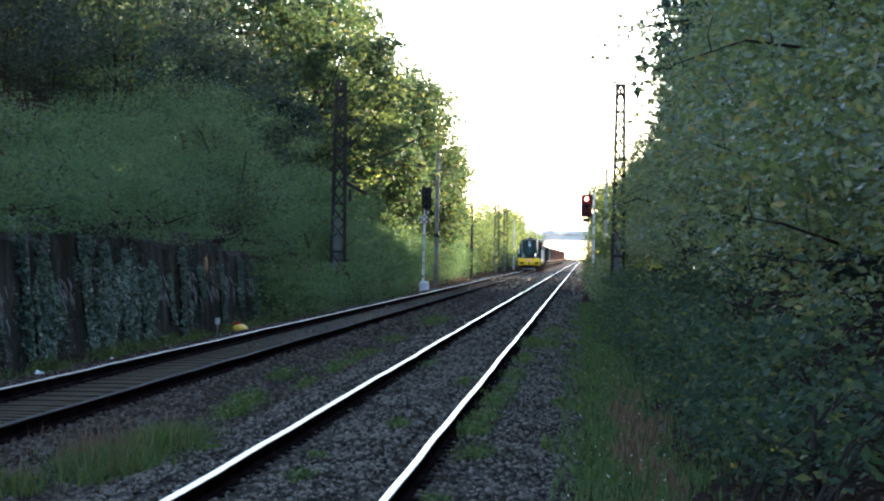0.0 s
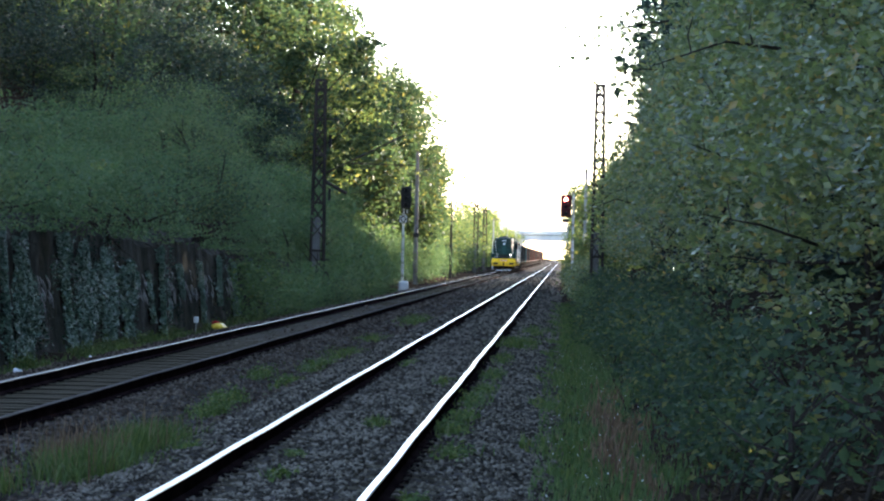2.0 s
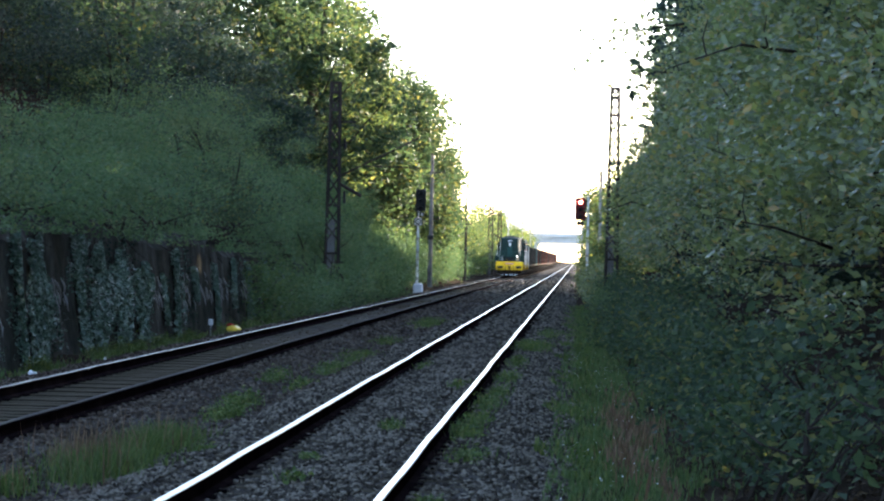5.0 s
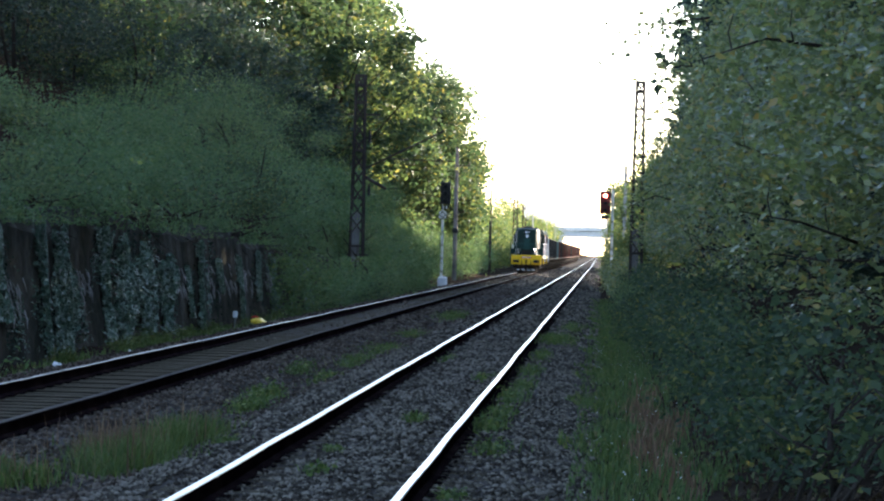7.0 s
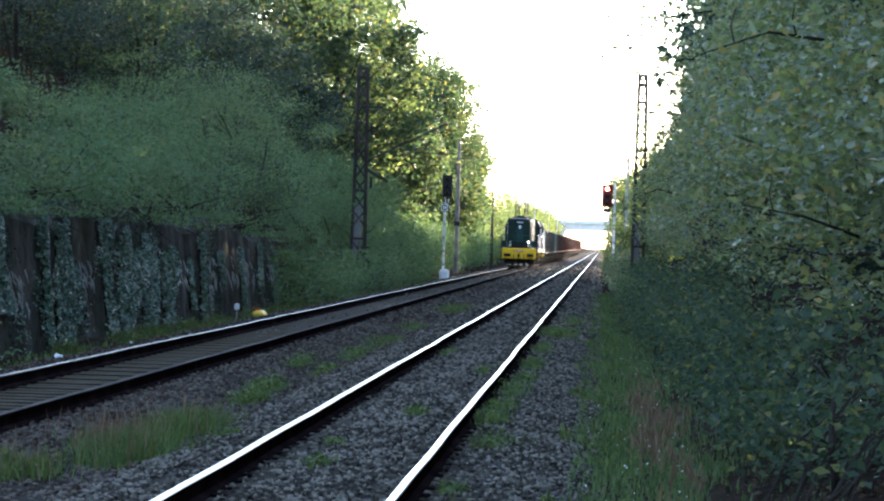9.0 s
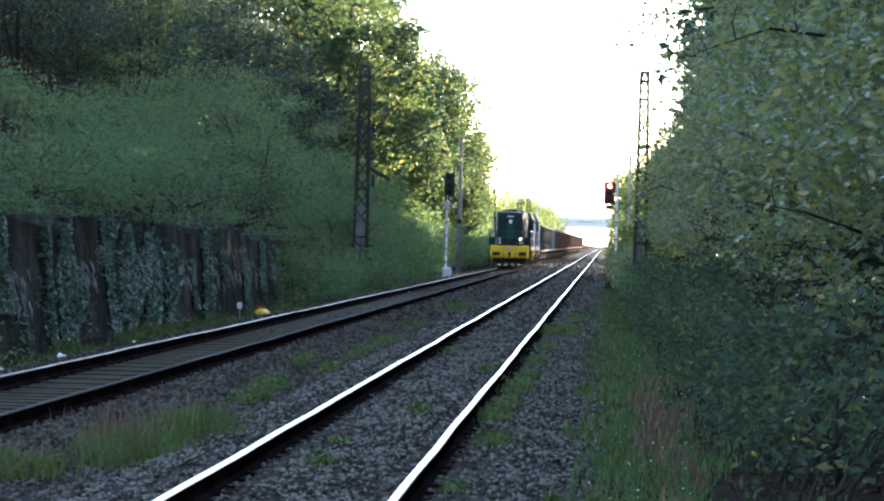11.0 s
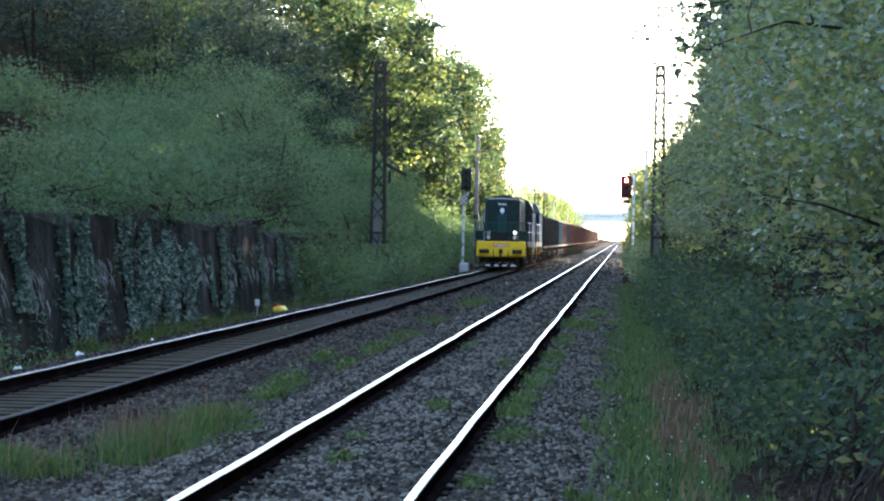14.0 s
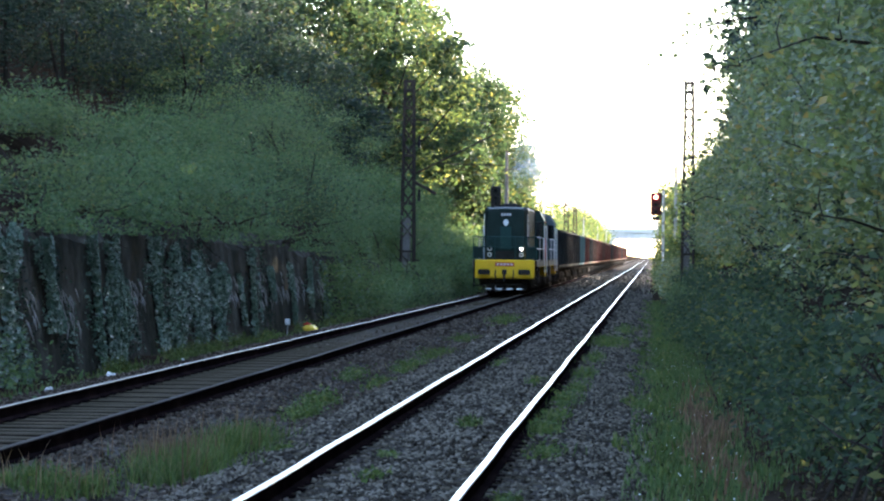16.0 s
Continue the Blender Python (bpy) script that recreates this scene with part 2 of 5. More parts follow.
def leaf_cloud(name, P, size, material, rng, droop=0.25, wide=0.55, flat=0.6, level=0.5, face=(0, 0, 0.8)):
    """Many folded leaves as one mesh: base, two sides and tip each; their upper sides turn towards face."""
    P = np.asarray(P, float)
    n = len(P)
    s = size * rng.uniform(0.65, 1.3, n)
    a = rng.normal(size=(n, 3))
    a[:, 2] = a[:, 2] * level - droop
    a /= np.linalg.norm(a, axis=1)[:, None]
    u = rng.normal(size=(n, 3)) * flat
    u += np.array(face)
    b = np.cross(a, u)
    b /= np.linalg.norm(b, axis=1)[:, None] + 1e-9
    u = np.cross(b, a)
    s1 = s[:, None]
    V = np.empty((n, 4, 3))
    V[:, 0] = P - a * s1 * 0.5
    V[:, 1] = P - a * s1 * 0.05 + b * s1 * wide * 0.5 + u * s1 * 0.1
    V[:, 2] = P + a * s1 * 0.5
    V[:, 3] = P - a * s1 * 0.05 - b * s1 * wide * 0.5 + u * s1 * 0.1
    return tri_mesh(name, V.reshape(-1, 3), (np.arange(n)[:, None, None] * 4 + np.array([[0, 1, 2], [0, 2, 3]])).reshape(-1, 3), material)


def tri_mesh(name, V, F, material):
    me = bpy.data.meshes.new(name)
    me.vertices.add(len(V))
    me.vertices.foreach_set("co", np.ascontiguousarray(V, np.float32).ravel())
    me.loops.add(F.size)
    me.loops.foreach_set("vertex_index", np.ascontiguousarray(F, np.int32).ravel())
    me.polygons.add(len(F))
    me.polygons.foreach_set("loop_start", np.arange(0, F.size, 3, dtype=np.int32))
    me.update(calc_edges=True)
    me.materials.append(material)
    return me


def clump_points(rng, n_clumps, per, radii, spread, shell=0.55):
    """Points in uneven clumps that fill an ellipsoid, more of them near its skin; also the clumps' centres."""
    d = rng.normal(size=(n_clumps, 3))
    d /= np.linalg.norm(d, axis=1)[:, None]
    r = shell + (1 - shell) * rng.uniform(0, 1, n_clumps) ** 0.6
    r *= 1 + 0.16 * np.sin(d[:, 0] * 5 + rng.uniform(0, 6)) * np.cos(d[:, 2] * 4 + rng.uniform(0, 6))
    c = d * r[:, None] * np.array(radii)
    p = np.repeat(c, per, axis=0) + rng.normal(size=(n_clumps * per, 3)) * np.array(spread) * np.repeat(rng.uniform(0.6, 1.3, n_clumps), per)[:, None]
    return p, c


def tree(name, x, y, z, height, radii, material, label, rng, clumps=60, per=60, leaf=0.12, spread=(0.5, 0.5, 0.3), low=0.0, group="", category="tree", limbs=9, trunk=0.14, keep=None, flat=0.6, shell=0.55, face=(0, 0, 0.8)):
    """A tapered, bent trunk with limbs to some of the clumps, and a crown of leaves."""
    t = thing(name, pose(x, y, z), label, category, group)
    rx, ry, rz = radii
    mid = low + rz
    p, c = clump_points(rng, clumps, per, (rx, ry, rz), spread, shell)
    p[:, 2] += mid
    c[:, 2] += mid
    p = p[p[:, 2] > 0.05]
    if keep is not None:
        p = p[keep(p + np.array([x, y, z]))]
    part("crown", leaf_cloud("crown", p, leaf, material, rng, flat=flat, face=face), material, t, "")
    g = Shape()
    bend = rng.normal(size=2) * 0.25
    h = height * 0.8
    axis = [(bend[0] * math.sin(k * 0.7), bend[1] * math.sin(k * 0.9), h * k / 6 - (0.15 if k == 0 else 0)) for k in range(7)]
    g.tube(axis, [trunk * (1.15 - k / 6.5) for k in range(7)], 7)
    for i in rng.choice(len(c), min(limbs, len(c)), replace=False):
        e = c[i]
        k = int(np.clip(e[2] / h * 4.2, 1, 5))
        s = np.array(axis[k])
        m = s * 0.45 + e * 0.55 + np.array([0, 0, -0.12 * rz * rng.uniform(0, 1)])
        g.tube([s, m, e], [trunk * 0.42, trunk * 0.26, trunk * 0.07], 5)
    part("trunk", g, BARK, t)
    return t


# ---- the line: plan ----
RIGHT, LEFT = -2.14, -6.44          # track centres, running along y
WALL_X = -9.7
GAUGE = 0.7525                      # half the distance of the rail heads


def wobble(y, seed):
    """Small faults in a rail's line."""
    return 0.006 * math.sin(y * 0.31 + seed) + 0.004 * math.sin(y * 0.93 + seed * 2.3)


def ground_z(x, y):
    """Height of the natural ground."""
    n = 0.05 * math.sin(x * 1.7 + y * 0.31) + 0.04 * math.sin(y * 0.83 - x * 0.9)
    if x > 0.9:
        return -0.27 + min(1.4, max(0.0, x - 1.0) * 0.42) + n * min(1.0, 0.5 + x * 0.2)
    if x > -9.4:
        return -0.34 + (n * 0.3)
    back = min(max((-x - 10.0) / 13.0, 0.0), 1.0)
    foot = 2.25 if y < 97 else max(0.0, 2.25 - (y - 97) / 6)
    rise = 8.0 if y < 150 else max(2.0, 8.0 - (y - 150) / 20)
    return -0.3 + (foot if x < -10.1 else 0) + rise * back + n * 2


def build_ground():
    xs = [-900, -300, -120, -60, -40] + [-30 + i * 1.2 for i in range(17)] + [-10.2, -10.0, -9.6, -9.0, -8.4, -7, -5, -3, -1, -0.2, 0.3, 0.9] + [1.5 + i * 0.9 for i in range(9)] + [12, 20, 40, 120, 300, 900]
    ys = [-300, -100, -40, -10] + [i * 2.5 for i in range(0, 60)] + [150 + i * 8 for i in range(40)] + [500 + i * 50 for i in range(8)] + [1000, 1500, 2500]
    v = [(x, y, ground_z(x, y)) for y in ys for x in xs]
    n = len(xs)
    f = [(j * n + i, j * n + i + 1, (j + 1) * n + i + 1, (j + 1) * n + i) for j in range(len(ys) - 1) for i in range(n - 1)]
    ob = new("ground", mesh("ground", v, f, EARTH))
    tagged(ob, "dark earth with leaf litter beside the line", "ground", kind="structure")


def bed_z(x, y):
    """Height of the ballast: full under the tracks, lower between them, sloping off outside."""
    n = 0.012 * math.sin(x * 5.3 + y * 1.1) + 0.01 * math.sin(y * 2.7 - x * 3.1)
    dr, dl = abs(x - RIGHT), abs(x - LEFT)
    d = min(dr, dl)
    full = (-0.15 if dr < 0.42 else -0.172) if dr < dl else -0.172
    if dl < 1.3 or 0.42 < dr < 1.3:
        n *= 0.25
    if dl < 0.72:
        full -= 0.05 * min(1.0, max(0.0, (62 - y) / 22))
    z = full - max(0.0, d - 1.35) * 0.16
    if x > RIGHT + 1.35:
        z = full - (x - RIGHT - 1.35) * 0.22
    if x < LEFT - 1.35:
        z = full - (LEFT - 1.35 - x) * 0.14
    return z + n


def build_bed():
    xs = [-9.3 + i * 0.23 for i in range(40)]
    xs = [x for x in xs if x < -0.05] + [-0.02]
    ys = [-60, -20] + [i * 0.6 for i in range(0, 150)] + [90 + i * 4 for i in range(60)] + [330 + i * 40 for i in range(30)]
    fray = lambda i, y: (0.1 * math.sin(y * 0.9) + 0.07 * math.sin(y * 2.3 + 1)) * (1.0 if i == len(xs) - 1 else 0.8 if i == len(xs) - 2 else 0.0) * (y < 130)
    v = [(x + fray(i, y), y, bed_z(x, y) if i < len(xs) - 1 else -0.38) for y in ys for i, x in enumerate(xs)]
    n = len(xs)
    f = [(j * n + i, j * n + i + 1, (j + 1) * n + i + 1, (j + 1) * n + i) for j in range(len(ys) - 1) for i in range(n - 1)]
    ob = new("ballast_bed", mesh("ballast_bed", v, f, BALLAST))
    tagged(ob, "grey crushed stone ballast bed under both tracks", "ballast", kind="structure")


def rail_mesh(name, x0, seed, top):
    prof = [(-0.07, -0.165), (0.07, -0.165), (0.07, -0.152), (0.012, -0.13), (0.012, -0.045), (0.036, -0.035), (0.036, -0.008), (0.028, 0.0), (-0.028, 0.0), (-0.036, -0.008), (-0.036, -0.035), (-0.012, -0.045), (-0.012, -0.13), (-0.07, -0.152)]
    ys = [-60, 0] + [10 + i * 1.2 for i in range(140)] + [180 + i * 12 for i in range(60)] + [1000, 1500]
    v, f, n = [], [], len(prof)
    for y in ys:
        dx, dz = wobble(y, seed) if y < 180 else 0, 0.4 * wobble(y * 1.3, seed + 4) if y < 180 else 0
        v += [(x0 + a + dx, y, b + dz) for a, b in prof]
    mi = []
    for j in range(len(ys) - 1):
        for i in range(n):
            f.append((j * n + i, (j + 1) * n + i, (j + 1) * n + (i + 1) % n, j * n + (i + 1) % n))
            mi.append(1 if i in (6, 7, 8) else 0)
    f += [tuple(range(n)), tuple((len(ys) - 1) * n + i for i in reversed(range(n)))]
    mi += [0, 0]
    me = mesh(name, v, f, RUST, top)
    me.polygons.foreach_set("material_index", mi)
    return me


def build_track(name, x, label, top, seed):
    t = thing(name, pose(0, 0, 0), label, "railway track", kind="structure")
    for s in (-1, 1):
        part("rail", rail_mesh("rail", x + s * GAUGE, seed + s, GLINT if s < 0 and top is DULL else top), RUST, t, "rusty steel rail with a polished head")
    return t


build_ground()
build_bed()
TRACK_R = build_track("track_right", RIGHT, "railway track with bright worn rails in ballast", SHINY, 1.0)
TRACK_L = build_track("track_left", LEFT, "railway track with dull rails and bare sleepers", DULL, 5.0)


def wall_x(y, z):
    """Face of the cut rock: it leans back, with upright ribs, ledges and hollows."""
    rib = 0.16 * noise.noise((y * 0.55, z * 0.16, 3.0)) + 0.07 * noise.noise((y * 1.7, z * 0.5, 9.0)) + 0.035 * noise.noise((y * 4.1, z * 2.6, 5.0))
    return WALL_X + 0.08 - 0.1 * z + rib


def wall_top(y):
    return (2.2 + 0.18 * math.sin(y * 0.37) + 0.1 * math.sin(y * 1.1 + 1)) * min(1.0, 1.0 - (y - 62) * 0.008 if y > 62 else 1.0)


def build_wall():
    t = thing("wall_west", pose(0, 0, 0), "dark cut rock face overgrown with ivy", "wall", kind="structure")
    ys = [-20 + i * 2.5 for i in range(20)] + [30 + i * 0.22 for i in range(320)]
    v, f = [], []
    rows = 17
    for y in ys:
        top = wall_top(y)
        for k in range(rows):
            z = -0.5 + (top + 0.5) * k / (rows - 1)
            v.append((wall_x(y, z) - (0.12 if k == rows - 1 else 0), y + 0.05 * noise.noise((y * 3.0, z * 3.0, 1.0)), z))
        v += [(WALL_X - 1.5, y, top), (WALL_X - 1.5, y, -0.5)]
    n = rows + 2
    for j in range(len(ys) - 1):
        f += [(j * n + i, j * n + (i + 1) % n, (j + 1) * n + (i + 1) % n, (j + 1) * n + i) for i in range(n)]
    f += [tuple(reversed(range(n))), tuple((len(ys) - 1) * n + i for i in range(n))]
    part("rock_face", mesh("rock_face", v, f, WALL), WALL, t)


build_wall()

# ---- masts, poles and signals ----
def bar(g, a, b, w=0.05, n=4):
    g.tube([a, b], w, n)


def lattice_mast(x, y, height, w0=0.62, w1=0.4, arm=0, label="tall rusty iron lattice mast beside the track", z0=-0.3, skirt=2.6):
    t = thing("lattice_mast", pose(x, y, z0), label, "mast", "overhead line masts")
    half = lambda z: (w0 + (w1 - w0) * z / height) / 2
    for sx, sy in ((-1, -1), (1, -1), (1, 1), (-1, 1)):
        g = Shape()
        g.tube([(sx * half(0), sy * half(0) * 0.7, 0), (sx * half(height), sy * half(height) * 0.7, height)], 0.06, 4)
        part("corner_post", g, IRON, t)
    n = int(height / 0.62)
    for side in (-1, 1):
        for k in range(int(skirt / 0.62), n):
            g = Shape()
            za, zb = k * height / n, (k + 1) * height / n
            a, b = half(za), half(zb)
            bar(g, (-a, side * a * 0.7, za), (b, side * b * 0.7, zb), 0.032)
            bar(g, (a, side * a * 0.7, za), (-b, side * b * 0.7, zb), 0.032)
            part("cross_brace", g, IRON, t)
    for k in range(0, n, 3):
        g = Shape()
        z = k * height / n + 0.1
        a = half(z) + 0.05
        g.box(-a, a, -a * 0.7, a * 0.7, z, z + 0.09)
        part("batten_plate", g, IRON, t)
    g = Shape()
    a = half(height) + 0.04
    g.box(-a, a, -a * 0.75, a * 0.75, height - 0.12, height, 0.02).box(-a, a, -a * 0.75, a * 0.75, height - 0.5, height - 0.38, 0.02)
    g.box(-a, -a * 0.45, -a * 0.75, a * 0.75, height - 0.38, height - 0.12).box(a * 0.45, a, -a * 0.75, a * 0.75, height - 0.38, height - 0.12)
    part("head_plate", g, IRON, t)
    if skirt:
        g = Shape()
        g.box(-half(0) * 0.98, half(0) * 0.35, -half(0) * 0.62, half(0) * 0.62, 0, skirt + 0.9, 0.02)
        part("foot_casing", g, OLD_CONCRETE, t, "weathered grey concrete casing")
    if arm:
        s = arm
        g = Shape()
        bar(g, (s * half(5.3), 0, 5.3), (s * 3.5, 0, 6.95), 0.035, 6)
        bar(g, (s * 1.3, 0, 5.75), (s * 3.95, 0, 5.7), 0.022, 6)
        part("cantilever", g, IRON, t)
        g = Shape()
        g.tube([(s * half(4.9), 0, 5.0), (s * 1.15, 0, 4.5)], 0.07, 6)
        part("weight_arm", g, IRON, t)
        for xa, xb, z in ((-0.5, 0.85, 7.55), (-0.4, 0.5, 1.75)):
            part("crossbar", Shape().tube([(s * xa, 0, z), (s * xb, 0, z)], 0.03, 6), IRON, t)
        for k in range(2):
            g = Shape()
            g.tube([(s * (0.42 + 0.02 * k), 0.1, 6.9 - 2.2 * k), (s * (0.42 + 0.02 * k), 0.1, 6.4 - 2.2 * k)], [0.05, 0.07], 6)
            part("insulator", g, BLACK, t)
    return t


def line_pole(x, y, height, r=0.15, material=None, label="", z0=-0.3, arms=()):
    t = thing("line_pole", pose(x, y, z0), label, "pole", "line poles")
    g = Shape().tube([(0, 0, 0), (0, 0, height * 0.5), (0, 0, height)], [r, r * 0.85, r * 0.68], 10)
    part("shaft", g, material, t)
    g = Shape().tube([(0, 0, height), (0, 0, height + 0.1)], [r * 0.75, r * 0.35], 8)
    part("cap", g, IRON, t)
    for z, x0, x1 in arms:
        part("arm", Shape().box(x0, x1, -0.04, 0.04, z, z + 0.07, 0.01), IRON, t)
        part("insulator", Shape().tube([(x1 - 0.06, 0, z + 0.07), (x1 - 0.06, 0, z + 0.22)], [0.035, 0.05], 8), BLACK, t)
    part("band", Shape().box(-r * 1.08, r * 1.08, -r * 1.08, r * 1.08, height * 0.36, height * 0.36 + 0.3, 0.03), BLACK, t, "dark steel band")
    return t


LAMP_RED = glow("signal_red", (1.0, 0.16, 0.1), 9.0)
LENS_OFF = mat("lens_off", [(0.01, 0.01, 0.012), (0.02, 0.02, 0.022)], 0.15, bump=0.0)
# blackish signal head; the red lamp's bloom is put into its colour
HEAD_BLOOM = mat("signal_head_bloom", [(0.06, 0.012, 0.012), (0.12, 0.02, 0.02)], 0.6, bump=0.05)


def signal(x, y, lit, offset, material, label, pole_h, head_z, board, z0=-0.25):
    t = thing("railway_signal", pose(x, y, z0), label, "signal", "colour light signals")
    pole = part("post", Shape().tube([(0, 0, 0), (0, 0, pole_h)], [0.075, 0.065], 10), WHITE, t, "white post with grey bands")
    for k in range(5):
        z = 0.7 + k * 0.75
        part("band", Shape().tube([(0, 0, z), (0, 0, z + 0.16)], 0.079, 10), CONCRETE, pole)
    part("foot", Shape().box(-0.2, 0.34, -0.22, 0.22, -0.15, 0.5, 0.09), WHITE, t, "white painted rounded foot box")
    head = part("head", Shape().box(offset - 0.29, offset + 0.29, -0.14, 0.1, head_z, head_z + 1.25, 0.05), material, t)
    for k in range(3):
        z = head_z + 0.2 + k * 0.4
        on = lit and k == 2
        part("lens", Shape().tube([(offset, -0.17, z), (offset, -0.14, z)], 0.1, 14), LAMP_RED if on else LENS_OFF, head, "red light, lit" if on else "dark lens")
        g = Shape()
        ring = [(math.cos(a) * 0.125, math.sin(a) * 0.125) for a in [math.pi * i / 8 for i in range(9)]]
        g.loft([[(offset + c, -0.15, z + s) for c, s in ring] + [(offset + c * 1.1, -0.15, z + s * 1.1) for c, s in reversed(ring)],
                [(offset + c, -0.36, z + s) for c, s in ring] + [(offset + c * 1.1, -0.36, z + s * 1.1) for c, s in reversed(ring)]])
        part("hood", g, BLACK, head)
    if offset:
        part("bracket", Shape().box(min(offset, 0), max(offset, 0), -0.05, 0.05, head_z + 0.1, head_z + 0.2), IRON, t)
        part("bracket", Shape().box(min(offset, 0), max(offset, 0), -0.05, 0.05, head_z + 1.0, head_z + 1.1), IRON, t)
    part("lower_lamp", Shape().box(offset - 0.2, offset + 0.2, -0.16, 0.06, head_z - 0.28, head_z - 0.04, 0.03), BLACK, t)
    if board:
        for s in (-1, 1):
            part("mark", Shape().box(offset + s * 0.09 - 0.035, offset + s * 0.09 + 0.035, -0.172, -0.164, head_z - 0.25, head_z - 0.08), WHITE, t)
        b = part("board", Shape().box(-0.22, 0.22, -0.13, -0.09, head_z - 0.8, head_z - 0.36, 0.015), WHITE, t, "white square board with a black ring")
        n = 20
        rings = [[(r * math.cos(i * math.tau / n), yy, head_z - 0.58 + r * math.sin(i * math.tau / n)) for i in range(n)] for r, yy in ((0.165, -0.134), (0.165, -0.137), (0.105, -0.137), (0.105, -0.134))]
        part("ring", Shape().loft(rings, False), BLACK, b)
        part("dot", Shape().tube([(0, -0.137, head_z - 0.58), (0, -0.133, head_z - 0.58)], 0.035, 10), BLACK, b)
        part("frame", Shape().box(-0.225, 0.225, -0.136, -0.131, head_z - 0.385, head_z - 0.36).box(-0.225, 0.225, -0.136, -0.131, head_z - 0.8, head_z - 0.775).box(-0.225, -0.2, -0.136, -0.131, head_z - 0.775, head_z - 0.385).box(0.2, 0.225, -0.136, -0.131, head_z - 0.775, head_z - 0.385), BLACK, b)
    return t


lattice_mast(-10.1, 116, 9.2, 0.56, 0.36, arm=1, label="tall rusty lattice mast with cantilever arm, by dark shrubs")
lattice_mast(1.42, 116, 9.2, 0.5, 0.3, label="tall rusty lattice mast half hidden by leafy branches", skirt=2.2)
lattice_mast(-10.2, 331, 8.2, arm=1, label="distant lattice mast over sunlit bushes")
lattice_mast(-10.3, 372, 8.2, label="distant lattice mast over sunlit bushes")
line_pole(-10.0, 192, 9.0, 0.17, OLD_CONCRETE, "grey concrete pole with a small side arm", arms=((7.8, 0.1, 0.9), (4.6, 0.1, 0.6)))
line_pole(-9.9, 250, 7.4, 0.13, BARK, "dark timber pole in front of bushes", arms=((5.0, 0.1, 0.5),))
line_pole(1.5, 190, 8.0, 0.15, CONCRETE, "grey concrete pole among branches")
for px, py, ph in ((-10.2, 415, 7.5), (-10.2, 520, 8.6), (-10.3, 620, 8.6), (0.5, 300, 6.0)):
    line_pole(px, py, ph, 0.15, CONCRETE, "slim grey pole far along the line")
signal(-8.95, 158, False, 0.12, BLACK, "railway signal, dark, with white banded post and ring board", 5.3, 4.55, True)
signal(0.55, 155, True, -0.42, HEAD_BLOOM, "railway signal showing red on a white post", 5.6, 4.2, False)


# ---- the train ----
def ring_xy(w, d, c):
    """Half outline of a rounded rectangle, w wide and d long."""
    a, b = w / 2, d / 2
    return [(-a + c, -b), (a - c, -b), (a, -b + c), (a, b - c), (a - c, b), (-a + c, b), (-a, b - c), (-a, -b + c)]


def wheelset(parent, y, r=0.5):
    w = new("wheelset")
    w.parent = parent
    w.matrix_basis = pose(0, y, r)
    w.empty_display_size = 0.1
    part("axle", Shape().tube([(-0.75, 0, 0), (0.75, 0, 0)], 0.09, 8), CHASSIS, w)
    for s in (-1, 1):
        g = Shape()
        n = 20
        prof = [(0.68, 0.08), (0.68, r - 0.06), (0.685, r + 0.025), (0.715, r + 0.025), (0.72, r), (0.82, r - 0.01), (0.82, r - 0.07), (0.79, r - 0.1), (0.79, 0.1)]
        g.loft([[(s * px, pr * math.cos(i * math.tau / n), pr * math.sin(i * math.tau / n)) for i in range(n)] for px, pr in prof])
        part("wheel", g, CHASSIS, w)
    return w


def bogie(parent, y, axles, r=0.5):
    b = new("bogie")
    b.parent = parent
    b.matrix_basis = pose(0, y, 0)
    b.empty_display_size = 0.1
    span = axles[-1] - axles[0]
    for s in (-1, 1):
        part("side_frame", Shape().box(s * 1.0 - 0.06, s * 1.0 + 0.06, axles[0] - 0.45, axles[-1] + 0.45, 0.5, 0.78, 0.03), CHASSIS, b)
        for a in axles:
            part("axle_box", Shape().box(s * 1.06 - 0.1, s * 1.06 + 0.1, a - 0.17, a + 0.17, 0.34, 0.66, 0.04), CHASSIS, b)
            part("spring", Shape().tube([(s * 1.08, a - 0.28, 0.5), (s * 1.08, a - 0.28, 0.75)], 0.08, 8), CHASSIS, b)
    return b


HEADLIGHT = glow("headlight", (1.0, 0.95, 0.85), 3.0)
CHROME = mat("lamp_rim", [(0.35, 0.35, 0.35), (0.5, 0.5, 0.5)], 0.35, 0.9, bump=0.02)
PLATE = mat("plate_red", [(0.4, 0.05, 0.05), (0.5, 0.07, 0.06)], 0.5, bump=0.0)
PANEL_GREEN = mat("loco_panel_green", [(0.01, 0.04, 0.034), (0.016, 0.055, 0.047)], 0.55, scale=1.5, fine=20, bump=0.02)
BEIGE = mat("frame_beige", [(0.2, 0.18, 0.13), (0.34, 0.3, 0.21)], 0.85, scale=2, fine=20, bump=0.05, spec=0.02)


